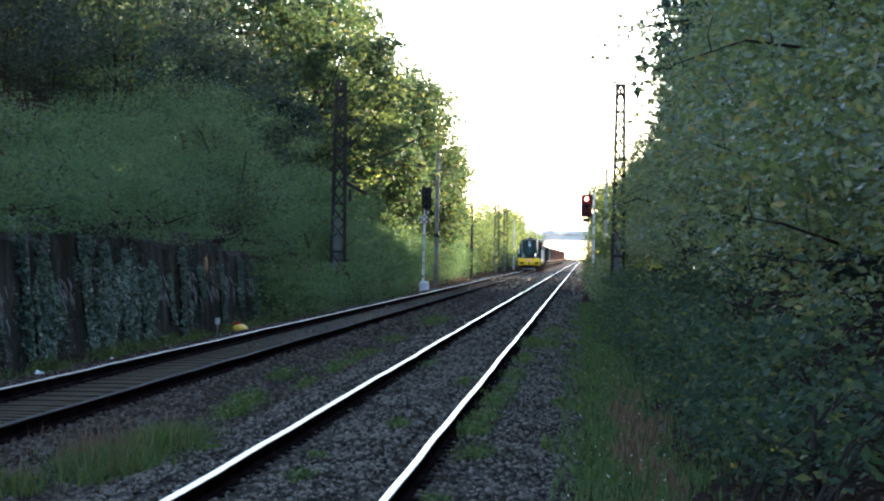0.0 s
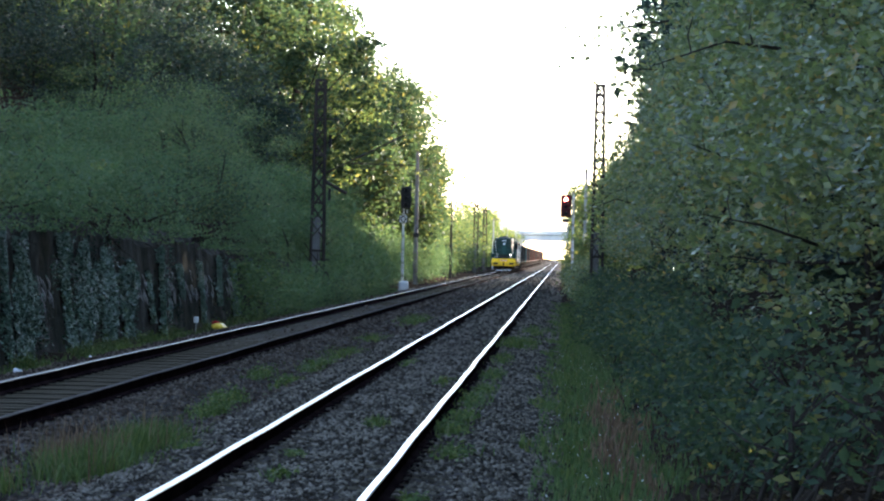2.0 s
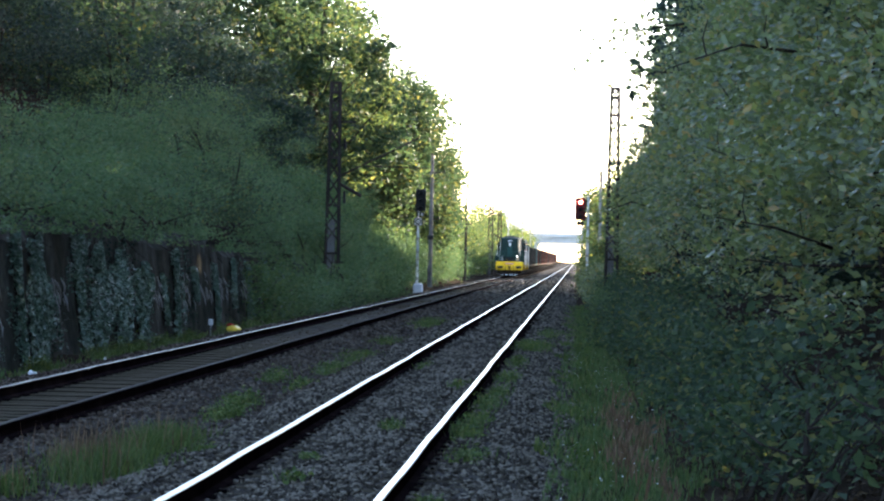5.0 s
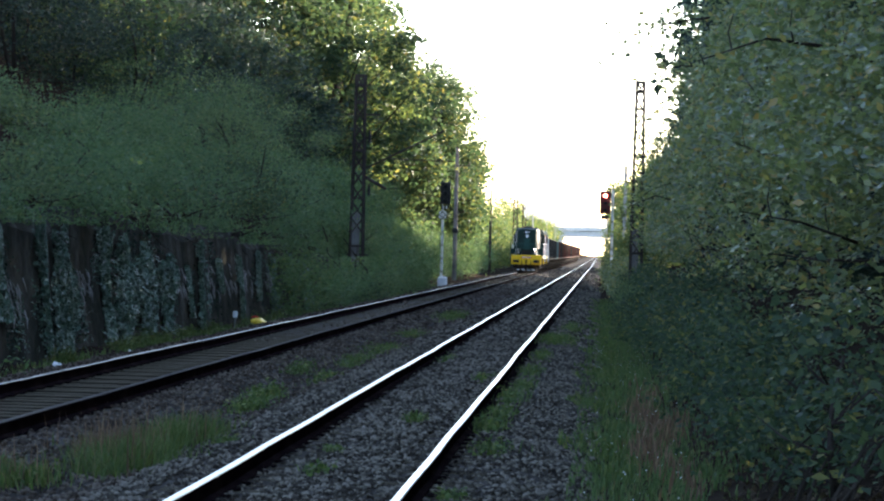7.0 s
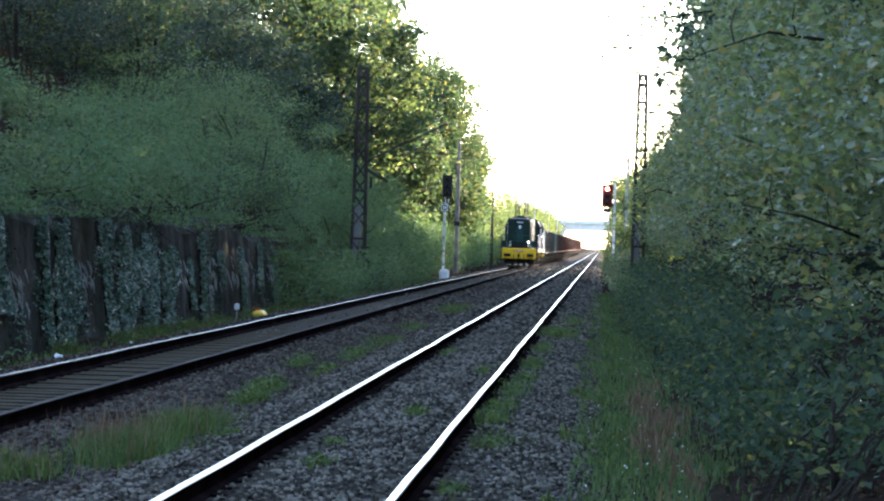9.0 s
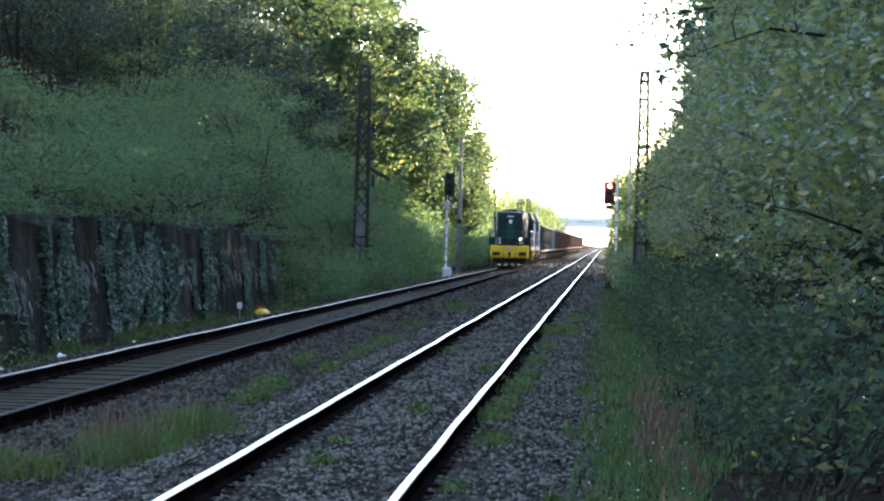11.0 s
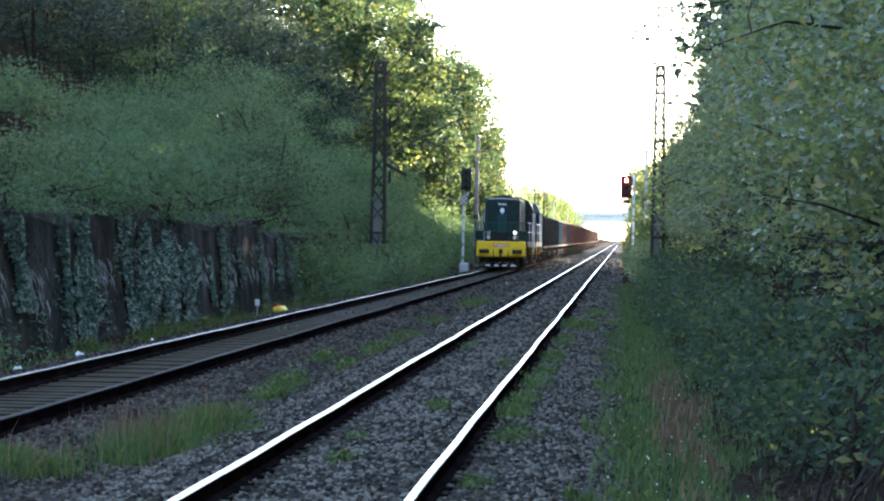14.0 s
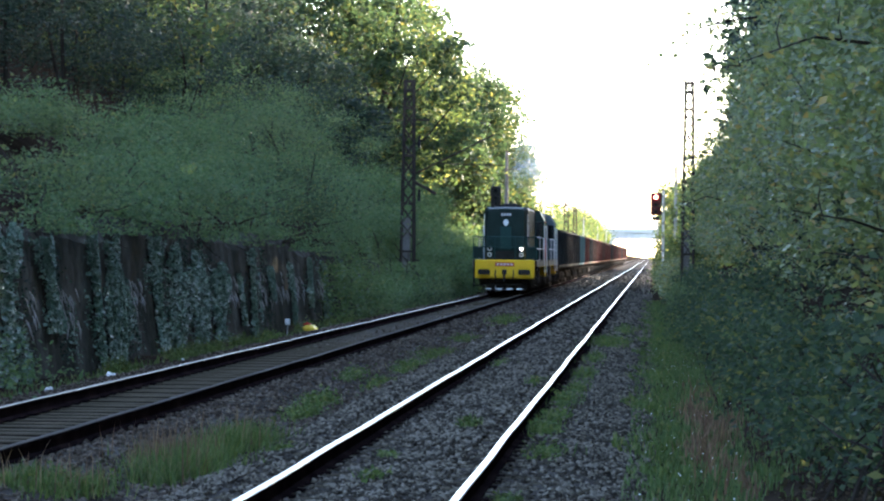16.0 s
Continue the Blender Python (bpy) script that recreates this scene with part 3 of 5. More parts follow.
def locomotive(label, hood, cab, rear, lit):
    """A hood diesel: y grows to the rear, its front buffer beam at y = 0, z = 0 on the rails."""
    t = thing("locomotive", pose(LEFT, 0, 0), label, "locomotive")
    L = 13.0
    part("frame", Shape().box(-1.38, 1.38, 0.3, L - 0.3, 1.28, 1.5, 0.03), CHASSIS, t)
    for s in (-1, 1):
        part("sill", Shape().box(s * 1.4 - 0.02, s * 1.4 + 0.02, 0.3, L - 0.3, 1.2, 1.48), BEIGE, t, "pale side sill")
        part("fuel_tank" if s > 0 else "air_tank", Shape().box(s * 0.85 - 0.4, s * 0.85 + 0.4, 5.2, 7.8, 0.4, 1.2, 0.1), CHASSIS, t)
    for y0 in (0.0, L - 0.3):
        front = y0 == 0.0
        sg = -1 if front else 1
        face = y0 if front else y0 + 0.3
        beam = part("buffer_beam", Shape().box(-1.3, 1.3, y0, y0 + 0.3, 0.68, 1.5, 0.05), YELLOW, t, "yellow buffer beam")
        for s in (-1, 1):
            part("lamp_recess", Shape().add([(s * 0.62, face + sg * 0.006, 0.85), (s * 1.12, face + sg * 0.006, 0.85), (s * 1.12, face + sg * 0.006, 1.0), (s * 0.95, face + sg * 0.006, 1.08), (s * 0.68, face + sg * 0.006, 1.08), (s * 0.62, face + sg * 0.006, 1.0),
                 (s * 0.62, face - sg * 0.05, 0.85), (s * 1.12, face - sg * 0.05, 0.85), (s * 1.12, face - sg * 0.05, 1.0), (s * 0.95, face - sg * 0.05, 1.08), (s * 0.68, face - sg * 0.05, 1.08), (s * 0.62, face - sg * 0.05, 1.0)],
                [(0, 1, 2, 3, 4, 5), (11, 10, 9, 8, 7, 6), (0, 6, 7, 1), (1, 7, 8, 2), (2, 8, 9, 3), (3, 9, 10, 4), (4, 10, 11, 5), (5, 11, 6, 0)]), BLACK, beam, "dark buffer recess")
            g = Shape().tube([(s * 0.875, face, 1.06 - 0.1), (s * 0.875, face + sg * 0.42, 0.96)], 0.1, 12)
            ya, yb = sorted((face + sg * 0.42, face + sg * 0.48))
            g.box(s * 0.875 - 0.26, s * 0.875 + 0.26, ya, yb, 0.85, 1.08, 0.04)
            part("buffer", g, CHASSIS, beam)
            part("hose", Shape().tube([(s * 0.38, face + sg * 0.03, 1.05), (s * 0.4, face + sg * 0.16, 0.85), (s * 0.34, face + sg * 0.1, 0.55)], 0.03, 6), BLACK, beam)
        part("coupler", Shape().box(-0.09, 0.09, face + min(0, sg * 0.35), face + max(0, sg * 0.35), 0.86, 1.08, 0.02).tube([(0, face + sg * 0.3, 0.9), (0, face + sg * 0.32, 0.55)], 0.05, 6), CHASSIS, beam)
        part("plate", Shape().box(-0.42, 0.42, face + min(0, sg * 0.02), face + max(0, sg * 0.02), 1.22, 1.38), PLATE, beam, "red number plate")
        for k in range(5):
            part("plate_bar", Shape().box(-0.34 + k * 0.15, -0.25 + k * 0.15, face + sg * 0.023 - 0.002, face + sg * 0.023 + 0.002, 1.26, 1.34), WHITE, beam)
        part("step_board", Shape().box(-0.95, 0.95, face + sg * 0.1 - 0.12, face + sg * 0.1 + 0.12, 0.2, 0.24).box(-0.95, 0.95, face + sg * 0.06 - 0.01, face + sg * 0.06 + 0.01, 0.38, 0.42), CHASSIS, beam)
        for k in range(4):
            part("step_edge", Shape().box(-0.8 + k * 0.45, -0.55 + k * 0.45, face + sg * 0.225 - 0.006, face + sg * 0.225 + 0.006, 0.2, 0.26), WHITE, beam, "white painted step edge")
        g = Shape()
        yr = face - sg * 0.1
        for x in (-1.38, -0.95, -0.45, 0.45, 0.95, 1.38):
            bar(g, (x, yr, 1.5), (x, yr, 2.5), 0.024, 6)
        for z in (2.5, 2.05):
            bar(g, (-1.38, yr, z), (1.38, yr, z), 0.024, 6)
        part("end_railing", g, PANEL_GREEN, t, "dark green end railing")
        g = Shape()
        for k in range(31):
            g.box(-1.36 + k * 0.0907 - 0.012, -1.36 + k * 0.0907 + 0.012, yr - 0.004, yr + 0.004, 2.0, 2.5)
        part("railing_mesh", g, PANEL_GREEN, t, "thin green bars of the end railing")
        for x in (-1.38, 0.95):
            part("end_screen", Shape().box(x, x + 0.43, yr - 0.008, yr + 0.008, 1.55, 2.05), GREEN, t)
    for s in (-1, 1):
        for y in (0.1, 4.1, 8.1):
            part("rail_post", Shape().tube([(s * 1.37, y, 1.5), (s * 1.37, y, 2.5)], 0.018, 6), WHITE if y > 1 else GREEN, t)
        for z in (2.5, 2.0):
            part("handrail", Shape().tube([(s * 1.37, 0.1, z), (s * 1.37, 8.1, z)], 0.024, 6), WHITE, t, "white side handrail")
        for y in (0.5, L - 0.9):
            g = Shape()
            for z in (0.35, 0.7, 1.05):
                g.box(s * 1.25 - 0.13, s * 1.25 + 0.13, y, y + 0.45, z, z + 0.04)
            g.box(s * 1.38 - 0.02, s * 1.38 + 0.02, y - 0.04, y, 0.3, 1.3).box(s * 1.38 - 0.02, s * 1.38 + 0.02, y + 0.45, y + 0.49, 0.3, 1.3)
            part("steps", g, CHASSIS, t)
            e = Shape()
            for z in (0.35, 0.7, 1.05):
                e.box(s * 1.385 - 0.006, s * 1.385 + 0.006, y, y + 0.45, z + 0.002, z + 0.075)
            part("step_edge", e, WHITE, t, "white painted step edge")
        for y in (8.22, 10.98):
            part("grab_pole", Shape().tube([(s * 1.42, y, 0.9), (s * 1.42, y, 3.1)], 0.022, 6), WHITE, t, "white upright grab pole")

    def hood_part(y0, y1, w, top, nose):
        g = Shape()
        secs = [(y0, 0.86), (y0 + 0.32, 1.02), (y1, 1.02)]
        rings = []
        for y, k in secs:
            h = top - (0.1 if y == y0 else 0.0)
            b, m, u = w / 2 * k * (1.04 if y == y0 else 1.0), w / 2 * k, w / 2 * k * 0.9
            rings.append([(-b, y, 1.5), (b, y, 1.5), (m, y, h - 0.3), (m * 0.985, y, h - 0.12), (u, y, h - 0.03), (0, y, h), (-u, y, h - 0.03), (-m * 0.985, y, h - 0.12), (-m, y, h - 0.3)])
        g.loft(rings)
        return g
    h = part("long_hood", hood_part(0.75, 8.3, 1.86, 3.84, True), hood, t)
    for k in range(11):
        for s in (-1, 1):
            part("hood_door", Shape().box(s * 0.955 - 0.012, s * 0.955 + 0.012, 1.2 + k * 0.62, 1.74 + k * 0.62, 1.7, 3.2, 0.008), hood, h)
    part("radiator_grille", Shape().loft([[(-0.62, yy, 1.52), (0.62, yy, 1.52), (0.44, yy, 1.9), (-0.44, yy, 1.9)] for yy in (0.7, 0.76)]), BLACK, h, "dark radiator grille")
    for k in range(3):
        part("slat", Shape().box(-0.42, 0.42, 0.68, 0.71, 1.58 + k * 0.11, 1.6 + k * 0.11), CHASSIS, h)
    part("nose_panel", Shape().box(-0.24, 0.24, 0.715, 0.755, 1.95, 2.95, 0.01), PANEL_GREEN, h, "lighter green centre panel")
    for s in (-1, 1):
        # white tube imitates the sky reflected in the hood's corner
        part("corner_glint", Shape().tube([(s * 0.95, 1.06, 1.5), (s * 0.95, 1.06, 3.5)], 0.02, 6), WHITE, h, "white strip standing for the sky's reflection on the corner")
        part("side_grille", Shape().box(s * 0.958 - 0.012, s * 0.958 + 0.012, 1.25, 2.9, 2.1, 3.35, 0.008), BLACK, h, "dark side louvre")
    part("number_board", Shape().box(-0.26, 0.26, 0.72, 0.76, 3.4, 3.56, 0.01), BLACK, h)
    for k in range(4):
        part("board_bar", Shape().box(-0.2 + k * 0.115, -0.13 + k * 0.115, 0.714, 0.72, 3.43, 3.53), WHITE, h)
    n = 14
    part("emblem", Shape().loft([[(0.12 * math.cos(i * math.tau / n) * (1.0 if math.sin(i * math.tau / n) > -0.3 else 0.75), yy, 3.12 + 0.14 * math.sin(i * math.tau / n) * (1.1 if math.sin(i * math.tau / n) > 0 else 1.0)) for i in range(n)] for yy in (0.72, 0.76)]), WHITE, h, "white shield emblem")
    for s in (-1, 1):
        for k, z in enumerate((1.98, 1.72)):
            lamp = part("headlamp", Shape().tube([(s * 0.7, 0.6, z), (s * 0.7, 0.76, z)], [0.105, 0.095], 16), CHROME, h)
            on = lit and s > 0 and k == 0
            part("lamp_glass", Shape().tube([(s * 0.7, 0.585, z), (s * 0.7, 0.602, z)], 0.05, 16), HEADLIGHT if on else GLASS, lamp, "lit headlamp" if on else "unlit lamp glass")
    part("exhaust", Shape().box(-0.3, 0.3, 4.2, 4.9, 3.82, 4.02, 0.04), BLACK, h)
    part("fan", Shape().tube([(0, 2.2, 3.8), (0, 2.2, 3.92)], 0.6, 20), BLACK, h)
    c = part("cab", Shape().loft([[(-1.38, 8.3, 1.5), (1.38, 8.3, 1.5), (1.38, 8.3, 3.3), (1.15, 8.3, 3.75), (0.6, 8.3, 3.95), (-0.6, 8.3, 3.95), (-1.15, 8.3, 3.75), (-1.38, 8.3, 3.3)],
                                   [(-1.38, 10.9, 1.5), (1.38, 10.9, 1.5), (1.38, 10.9, 3.3), (1.15, 10.9, 3.75), (0.6, 10.9, 3.95), (-0.6, 10.9, 3.95), (-1.15, 10.9, 3.75), (-1.38, 10.9, 3.3)]]), cab, t)
    for s in (-1, 1):
        for y0 in (8.5, 9.75):
            part("window", Shape().box(s * 1.39 - 0.016, s * 1.39 + 0.016, y0, y0 + 0.9, 2.5, 3.25, 0.01), GLASS, c, "dark cab window")
        part("window", Shape().box(s * 1.17 - 0.17, s * 1.17 + 0.17, 8.285, 8.31, 2.55, 3.25, 0.01), GLASS, c, "dark cab window")
        part("rear_panel", Shape().box(s * 1.386 - 0.01, s * 1.386 + 0.01, 9.55, 10.9, 1.55, 3.3), rear, c, "red painted panel" if rear is RED else "pale blue panel")
        part("cab_stripe", Shape().box(s * 1.385 - 0.008, s * 1.385 + 0.008, 8.3, 9.5, 2.2, 2.3), WHITE, c)
    part("short_hood", hood_part(10.9, 12.6, 1.8, 2.9, False), hood, t)
    for y in (2.9, 10.1):
        b = bogie(t, y, (-1.75, 0.0, 1.75))
    for y in (1.15, 2.9, 4.65, 8.35, 10.1, 11.85):
        wheelset(t, y)
    return t


def wagon(paint, label):
    """A four-axle open box wagon, 12.8 m body; y = 0 at its front buffers."""
    m = WAGON_PAINTS[paint]
    t = thing("freight_wagon", pose(LEFT, 0, 0), label, "freight wagon", "open wagons of the train")
    y0, y1 = 0.62, 13.4
    part("underframe", Shape().box(-1.2, 1.2, y0, y1, 0.98, 1.24, 0.03).box(-0.25, 0.25, y0, y1, 0.7, 0.98), CHASSIS, t)
    for s in (-1, 1):
        sw = part("side_wall", Shape().box(s * 1.4 - 0.03, s * 1.4 + 0.03, y0, y1, 1.24, 2.98), m, t)
        for k in range(10):
            y = y0 + 0.1 + k * (y1 - y0 - 0.3) / 9
            part("stake", Shape().box(s * 1.46 - 0.04, s * 1.46 + 0.04, y, y + 0.12, 1.2, 3.0, 0.01), m, sw)
        part("top_rail", Shape().box(s * 1.42 - 0.06, s * 1.42 + 0.06, y0, y1, 2.97, 3.09, 0.015), m, sw)
        part("bottom_rail", Shape().box(s * 1.4 - 0.035, s * 1.4 + 0.035, y0, y1, 1.06, 1.235), m, sw)
        part("marking", Shape().box(s * 1.436 - 0.004, s * 1.436 + 0.004, 2.15, 2.75, 1.5, 1.9), WHITE, sw)
    for y in (y0, y1):
        e = part("end_wall", Shape().box(-1.37, 1.37, y - 0.03, y + 0.03, 1.24, 3.02), m, t)
        sg = -1 if y == y0 else 1
        for k in range(4):
            part("end_stake", Shape().box(-1.05 + k * 0.7 - 0.06, -1.05 + k * 0.7 + 0.06, y + sg * 0.07 - 0.04, y + sg * 0.07 + 0.04, 1.24, 3.02), m, e)
        part("end_rail", Shape().box(-1.42, 1.42, y + sg * 0.05 - 0.05, y + sg * 0.05 + 0.05, 2.98, 3.1, 0.015), m, e)
        for s in (-1, 1):
            g = Shape().tube([(s * 0.875, y, 1.06), (s * 0.875, y + sg * 0.52, 1.06)], 0.09, 8)
            g.tube([(s * 0.875, y + sg * 0.52, 1.06), (s * 0.875, y + sg * 0.6, 1.06)], 0.2, 10)
            part("buffer", g, CHASSIS, t)
    part("floor", Shape().box(-1.37, 1.37, y0 + 0.04, y1 - 0.04, 1.245, 1.29), CHASSIS, t)
    for y in (2.6, 11.4):
        bogie(t, y, (-0.9, 0.9), 0.46)
        for a in (-0.9, 0.9):
            wheelset(t, y + a, 0.46)
    return t


TRAIN = []
loco_a = locomotive("dark green hood diesel locomotive with yellow buffer beam", GREEN, GREEN, RED, True)
loco_b = locomotive("second diesel locomotive with dark hood and pale blue cab", GREEN, BLUE, BLUE, False)
TRAIN += [(loco_a, 0.0), (loco_b, 14.0)]
kinds = {}
order = ["black", "black", "black", "teal"] + [("red", "red", "brown", "red", "brown", "black")[(i * 5 + i // 4) % 6] for i in range(24)]
names = {"black": "sooty black open steel freight wagon in the train", "teal": "faded blue-green open steel freight wagon in the train",
         "red": "weathered red open steel freight wagon in the train", "brown": "rusty brown open steel freight wagon in the train"}
for i, paint in enumerate(order):
    if paint not in kinds:
        kinds[paint] = wagon(paint, names[paint])
        w = kinds[paint]
    else:
        w = copy_thing(kinds[paint], pose(LEFT, 0, 0))
    TRAIN.append((w, 27.6 + i * 14.04))


# ---- bridge far off ----
def build_bridge():
    t = thing("road_bridge", pose(0, 740, 0), "concrete road bridge across the line, far off, haze in its pale colour", "bridge")
    part("deck", Shape().box(-34, 22, -4, 4, 7.6, 8.7, 0.1), HAZED_CONCRETE, t)
    for s in (-1, 1):
        part("girder", Shape().box(-34, 22, s * 3 - 0.5, s * 3 + 0.5, 6.0, 7.6, 0.05), HAZED_CONCRETE, t)
        p = Shape().box(-34, 22, s * 3.9 - 0.04, s * 3.9 + 0.04, 9.3, 9.4)
        for k in range(29):
            p.box(-34 + k * 1.98, -33.9 + k * 1.98, s * 3.9 - 0.04, s * 3.9 + 0.04, 8.4, 9.3)
        part("parapet", p, OLD_CONCRETE, t)
    for x in (-11.0, 3.2):
        part("pier", Shape().box(x - 0.6, x + 0.6, -3.6, 3.6, -0.6, 7.62, 0.1), HAZED_CONCRETE, t)
    part("abutment", Shape().box(-40, -30, -5, 5, -0.6, 7.6, 0.1), HAZED_CONCRETE, t)
    part("abutment", Shape().box(18, 28, -5, 5, -0.6, 7.6, 0.1), HAZED_CONCRETE, t)


build_bridge()

# ---- trees and shrubs ----
rng = np.random.default_rng(7)
G_R, G_L = "trees of the right-hand bank", "shrubs of the left-hand slope"


def clear_r(p):
    """The trees lean back from the line with height, thin and ragged along their edge."""
    x, y, z = p.T
    edge = 0.75 + 0.25 * np.sin(y * 0.7) + np.clip(1.9 - z, 0, 1.9) * np.where(y < 90, 0.3, 0.12) + 0.18 * np.sin(y * 1.7 + z * 2.0)
    edge = edge + np.clip(z - 2.4, 0, 9) * (0.17 + 0.06 * np.sin(y * 0.37)) + np.clip(z - 4.0, 0, 6) * 0.1 + np.clip(z - 2.4, 0, 1) * 0.3 * np.sin(z * 2.6 + y * 0.9)
    draw = rng.uniform(size=len(p))
    thin = np.clip((x - edge) / 1.7 + 0.06 + np.clip(3.2 - z, 0, 1.0), 0.0, 1.0)
    dense = np.clip((z + 0.3) / 3.6, 0.15, 1.0)
    floor = np.where(y < 27, 0.6 - (y - 14) * 0.045, 0.0)
    return (draw < dense * thin) & (z > floor) & (x > edge) & (x < edge + 2.3)


for i, y in enumerate([15.5, 19, 23, 27.5, 32, 37, 43, 50, 58, 67, 77, 88, 100, 112]):
    near = y < 45
    rx = 2.1 + 0.3 * math.sin(i * 2.1)
    h = 8.6 + 0.8 * math.sin(i * 1.7) - (2.2 if y > 95 else 0)
    tree("tree", 1.15 + rx, y, ground_z(3.0, y), h, (rx, 3.2 if near else 4.6, h / 2), LEAF_NEAR, "leafy broadleaf tree leaning over the grass verge", rng,
         clumps=420 if near else 260, per=72 if y < 26 else 54 if y < 40 else 46, leaf=0.066 if y < 18 else 0.08 if y < 21 else 0.095 if y < 30 else 0.115 if y < 45 else 0.125, spread=(0.26, 0.36, 0.085), flat=0.6, face=(-0.3, -0.35, 0.75), low=0.15, group=G_R, limbs=9, trunk=0.06, keep=clear_r)
# two tall rows, mostly hidden, added to keep the sun off the cutting
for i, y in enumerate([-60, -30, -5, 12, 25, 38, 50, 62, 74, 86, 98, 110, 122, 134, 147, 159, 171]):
    tree("tree", 9.4 + 1.0 * math.sin(i * 3.1), y, 0.9, 20.0 + math.sin(i), (4.6, 7.4, 9.3), LEAF_SHADE, "tall tree on the bank, added to block the sun", rng,
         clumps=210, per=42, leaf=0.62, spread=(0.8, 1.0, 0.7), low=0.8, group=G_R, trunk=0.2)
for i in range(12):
    tree("tree", 15 + 1.2 * math.sin(i * 2.1), 14 + i * 14.5, 0.9, 21 + math.sin(i * 1.7), (4.8, 8.2, 10.0), LEAF_SHADE, "tall tree on the bank, added to block the sun", rng,
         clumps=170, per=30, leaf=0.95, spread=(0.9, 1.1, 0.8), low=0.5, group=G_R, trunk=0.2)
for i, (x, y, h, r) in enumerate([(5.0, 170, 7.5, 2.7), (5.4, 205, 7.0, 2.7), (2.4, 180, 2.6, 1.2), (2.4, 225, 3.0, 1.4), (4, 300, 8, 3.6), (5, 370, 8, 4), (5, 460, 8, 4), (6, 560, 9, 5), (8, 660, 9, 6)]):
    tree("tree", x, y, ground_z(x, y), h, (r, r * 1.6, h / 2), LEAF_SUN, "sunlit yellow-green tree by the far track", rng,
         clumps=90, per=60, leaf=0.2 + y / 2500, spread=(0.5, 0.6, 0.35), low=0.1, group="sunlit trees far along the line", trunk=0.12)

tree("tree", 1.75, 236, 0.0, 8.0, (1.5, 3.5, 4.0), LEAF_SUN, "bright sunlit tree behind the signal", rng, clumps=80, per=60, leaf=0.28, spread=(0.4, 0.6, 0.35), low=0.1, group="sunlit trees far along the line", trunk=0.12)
# row added to shade the far track; its gap lets sun through
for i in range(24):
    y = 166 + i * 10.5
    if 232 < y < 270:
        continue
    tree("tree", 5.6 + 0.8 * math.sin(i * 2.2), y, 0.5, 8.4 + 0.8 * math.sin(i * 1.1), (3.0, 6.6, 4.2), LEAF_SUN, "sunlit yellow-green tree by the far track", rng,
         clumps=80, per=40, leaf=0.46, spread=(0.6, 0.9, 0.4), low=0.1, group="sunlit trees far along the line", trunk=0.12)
# hidden shrub row added to stop low sun reaching the verge
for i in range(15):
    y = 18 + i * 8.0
    tree("shrub", 6.3 + 0.6 * math.sin(i * 2.3), y, 0.9, 5.5, (1.9, 4.9, 2.7), LEAF_SHADE, "dense hidden shrub added under the tall trees to block sun", rng, clumps=60, per=34, leaf=0.5, spread=(0.6, 0.9, 0.5), low=-0.1, group="undergrowth", category="shrub", limbs=5, trunk=0.08)
# unseen woods added behind the viewer to darken what faces them
for i in range(8):
    y = -40 - i * 9
    tree("tree", -14 - 1.5 * math.sin(i * 1.7), y, 2.0, 14, (5, 6, 6.5), LEAF_SHADE, "tall broadleaf tree on the cutting's slope", rng,
         clumps=120, per=40, leaf=0.5, spread=(0.9, 1.0, 0.6), low=0.5, group="trees of the left-hand slope", trunk=0.2)
for i in range(5):
    tree("tree", -9 + i * 4.0, -95 - 3 * math.sin(i * 2.0), -0.3, 16, (4.5, 5, 7.5), LEAF_SHADE, "unseen tall tree added behind the viewer", rng,
         clumps=120, per=40, leaf=0.5, spread=(0.9, 1.0, 0.6), low=0.5, group="trees of the left-hand slope", trunk=0.2)

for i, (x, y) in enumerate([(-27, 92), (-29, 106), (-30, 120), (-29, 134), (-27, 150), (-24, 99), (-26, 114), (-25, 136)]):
    tree("tree", x, y, ground_z(x, y) - 0.1, 13, (4.6, 6.5, 6.0), LEAF_SHADE, "dark broadleaf tree at the top of the slope", rng,
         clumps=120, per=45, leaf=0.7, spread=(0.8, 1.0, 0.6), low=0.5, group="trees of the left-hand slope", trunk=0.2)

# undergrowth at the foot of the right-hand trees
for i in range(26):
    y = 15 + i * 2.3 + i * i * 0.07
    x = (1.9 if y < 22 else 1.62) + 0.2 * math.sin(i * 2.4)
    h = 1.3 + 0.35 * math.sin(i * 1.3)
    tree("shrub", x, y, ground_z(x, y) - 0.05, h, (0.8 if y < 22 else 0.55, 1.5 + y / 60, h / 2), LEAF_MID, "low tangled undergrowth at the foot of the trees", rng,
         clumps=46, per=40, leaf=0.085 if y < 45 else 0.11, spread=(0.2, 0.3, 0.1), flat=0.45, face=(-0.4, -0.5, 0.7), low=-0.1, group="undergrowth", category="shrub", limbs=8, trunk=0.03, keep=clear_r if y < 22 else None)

for i in range(14):
    y = 56 + i * 4.4
    x = 1.2 + 0.22 * math.sin(i * 2.7)
    h = 0.7 + 0.3 * math.sin(i * 1.9) + i * 0.035
    tree("shrub", x, y, ground_z(x, y) - 0.05, h, (0.55 + 0.12 * math.sin(i * 3.3), 1.7, h / 2), LEAF_MID if i < 5 or i % 3 == 0 else LEAF_FRESH, "low green scrub spilling over the verge", rng,
         clumps=40, per=32, leaf=0.09, spread=(0.2, 0.4, 0.15), low=-0.15, group="undergrowth", category="shrub", limbs=6, trunk=0.025)

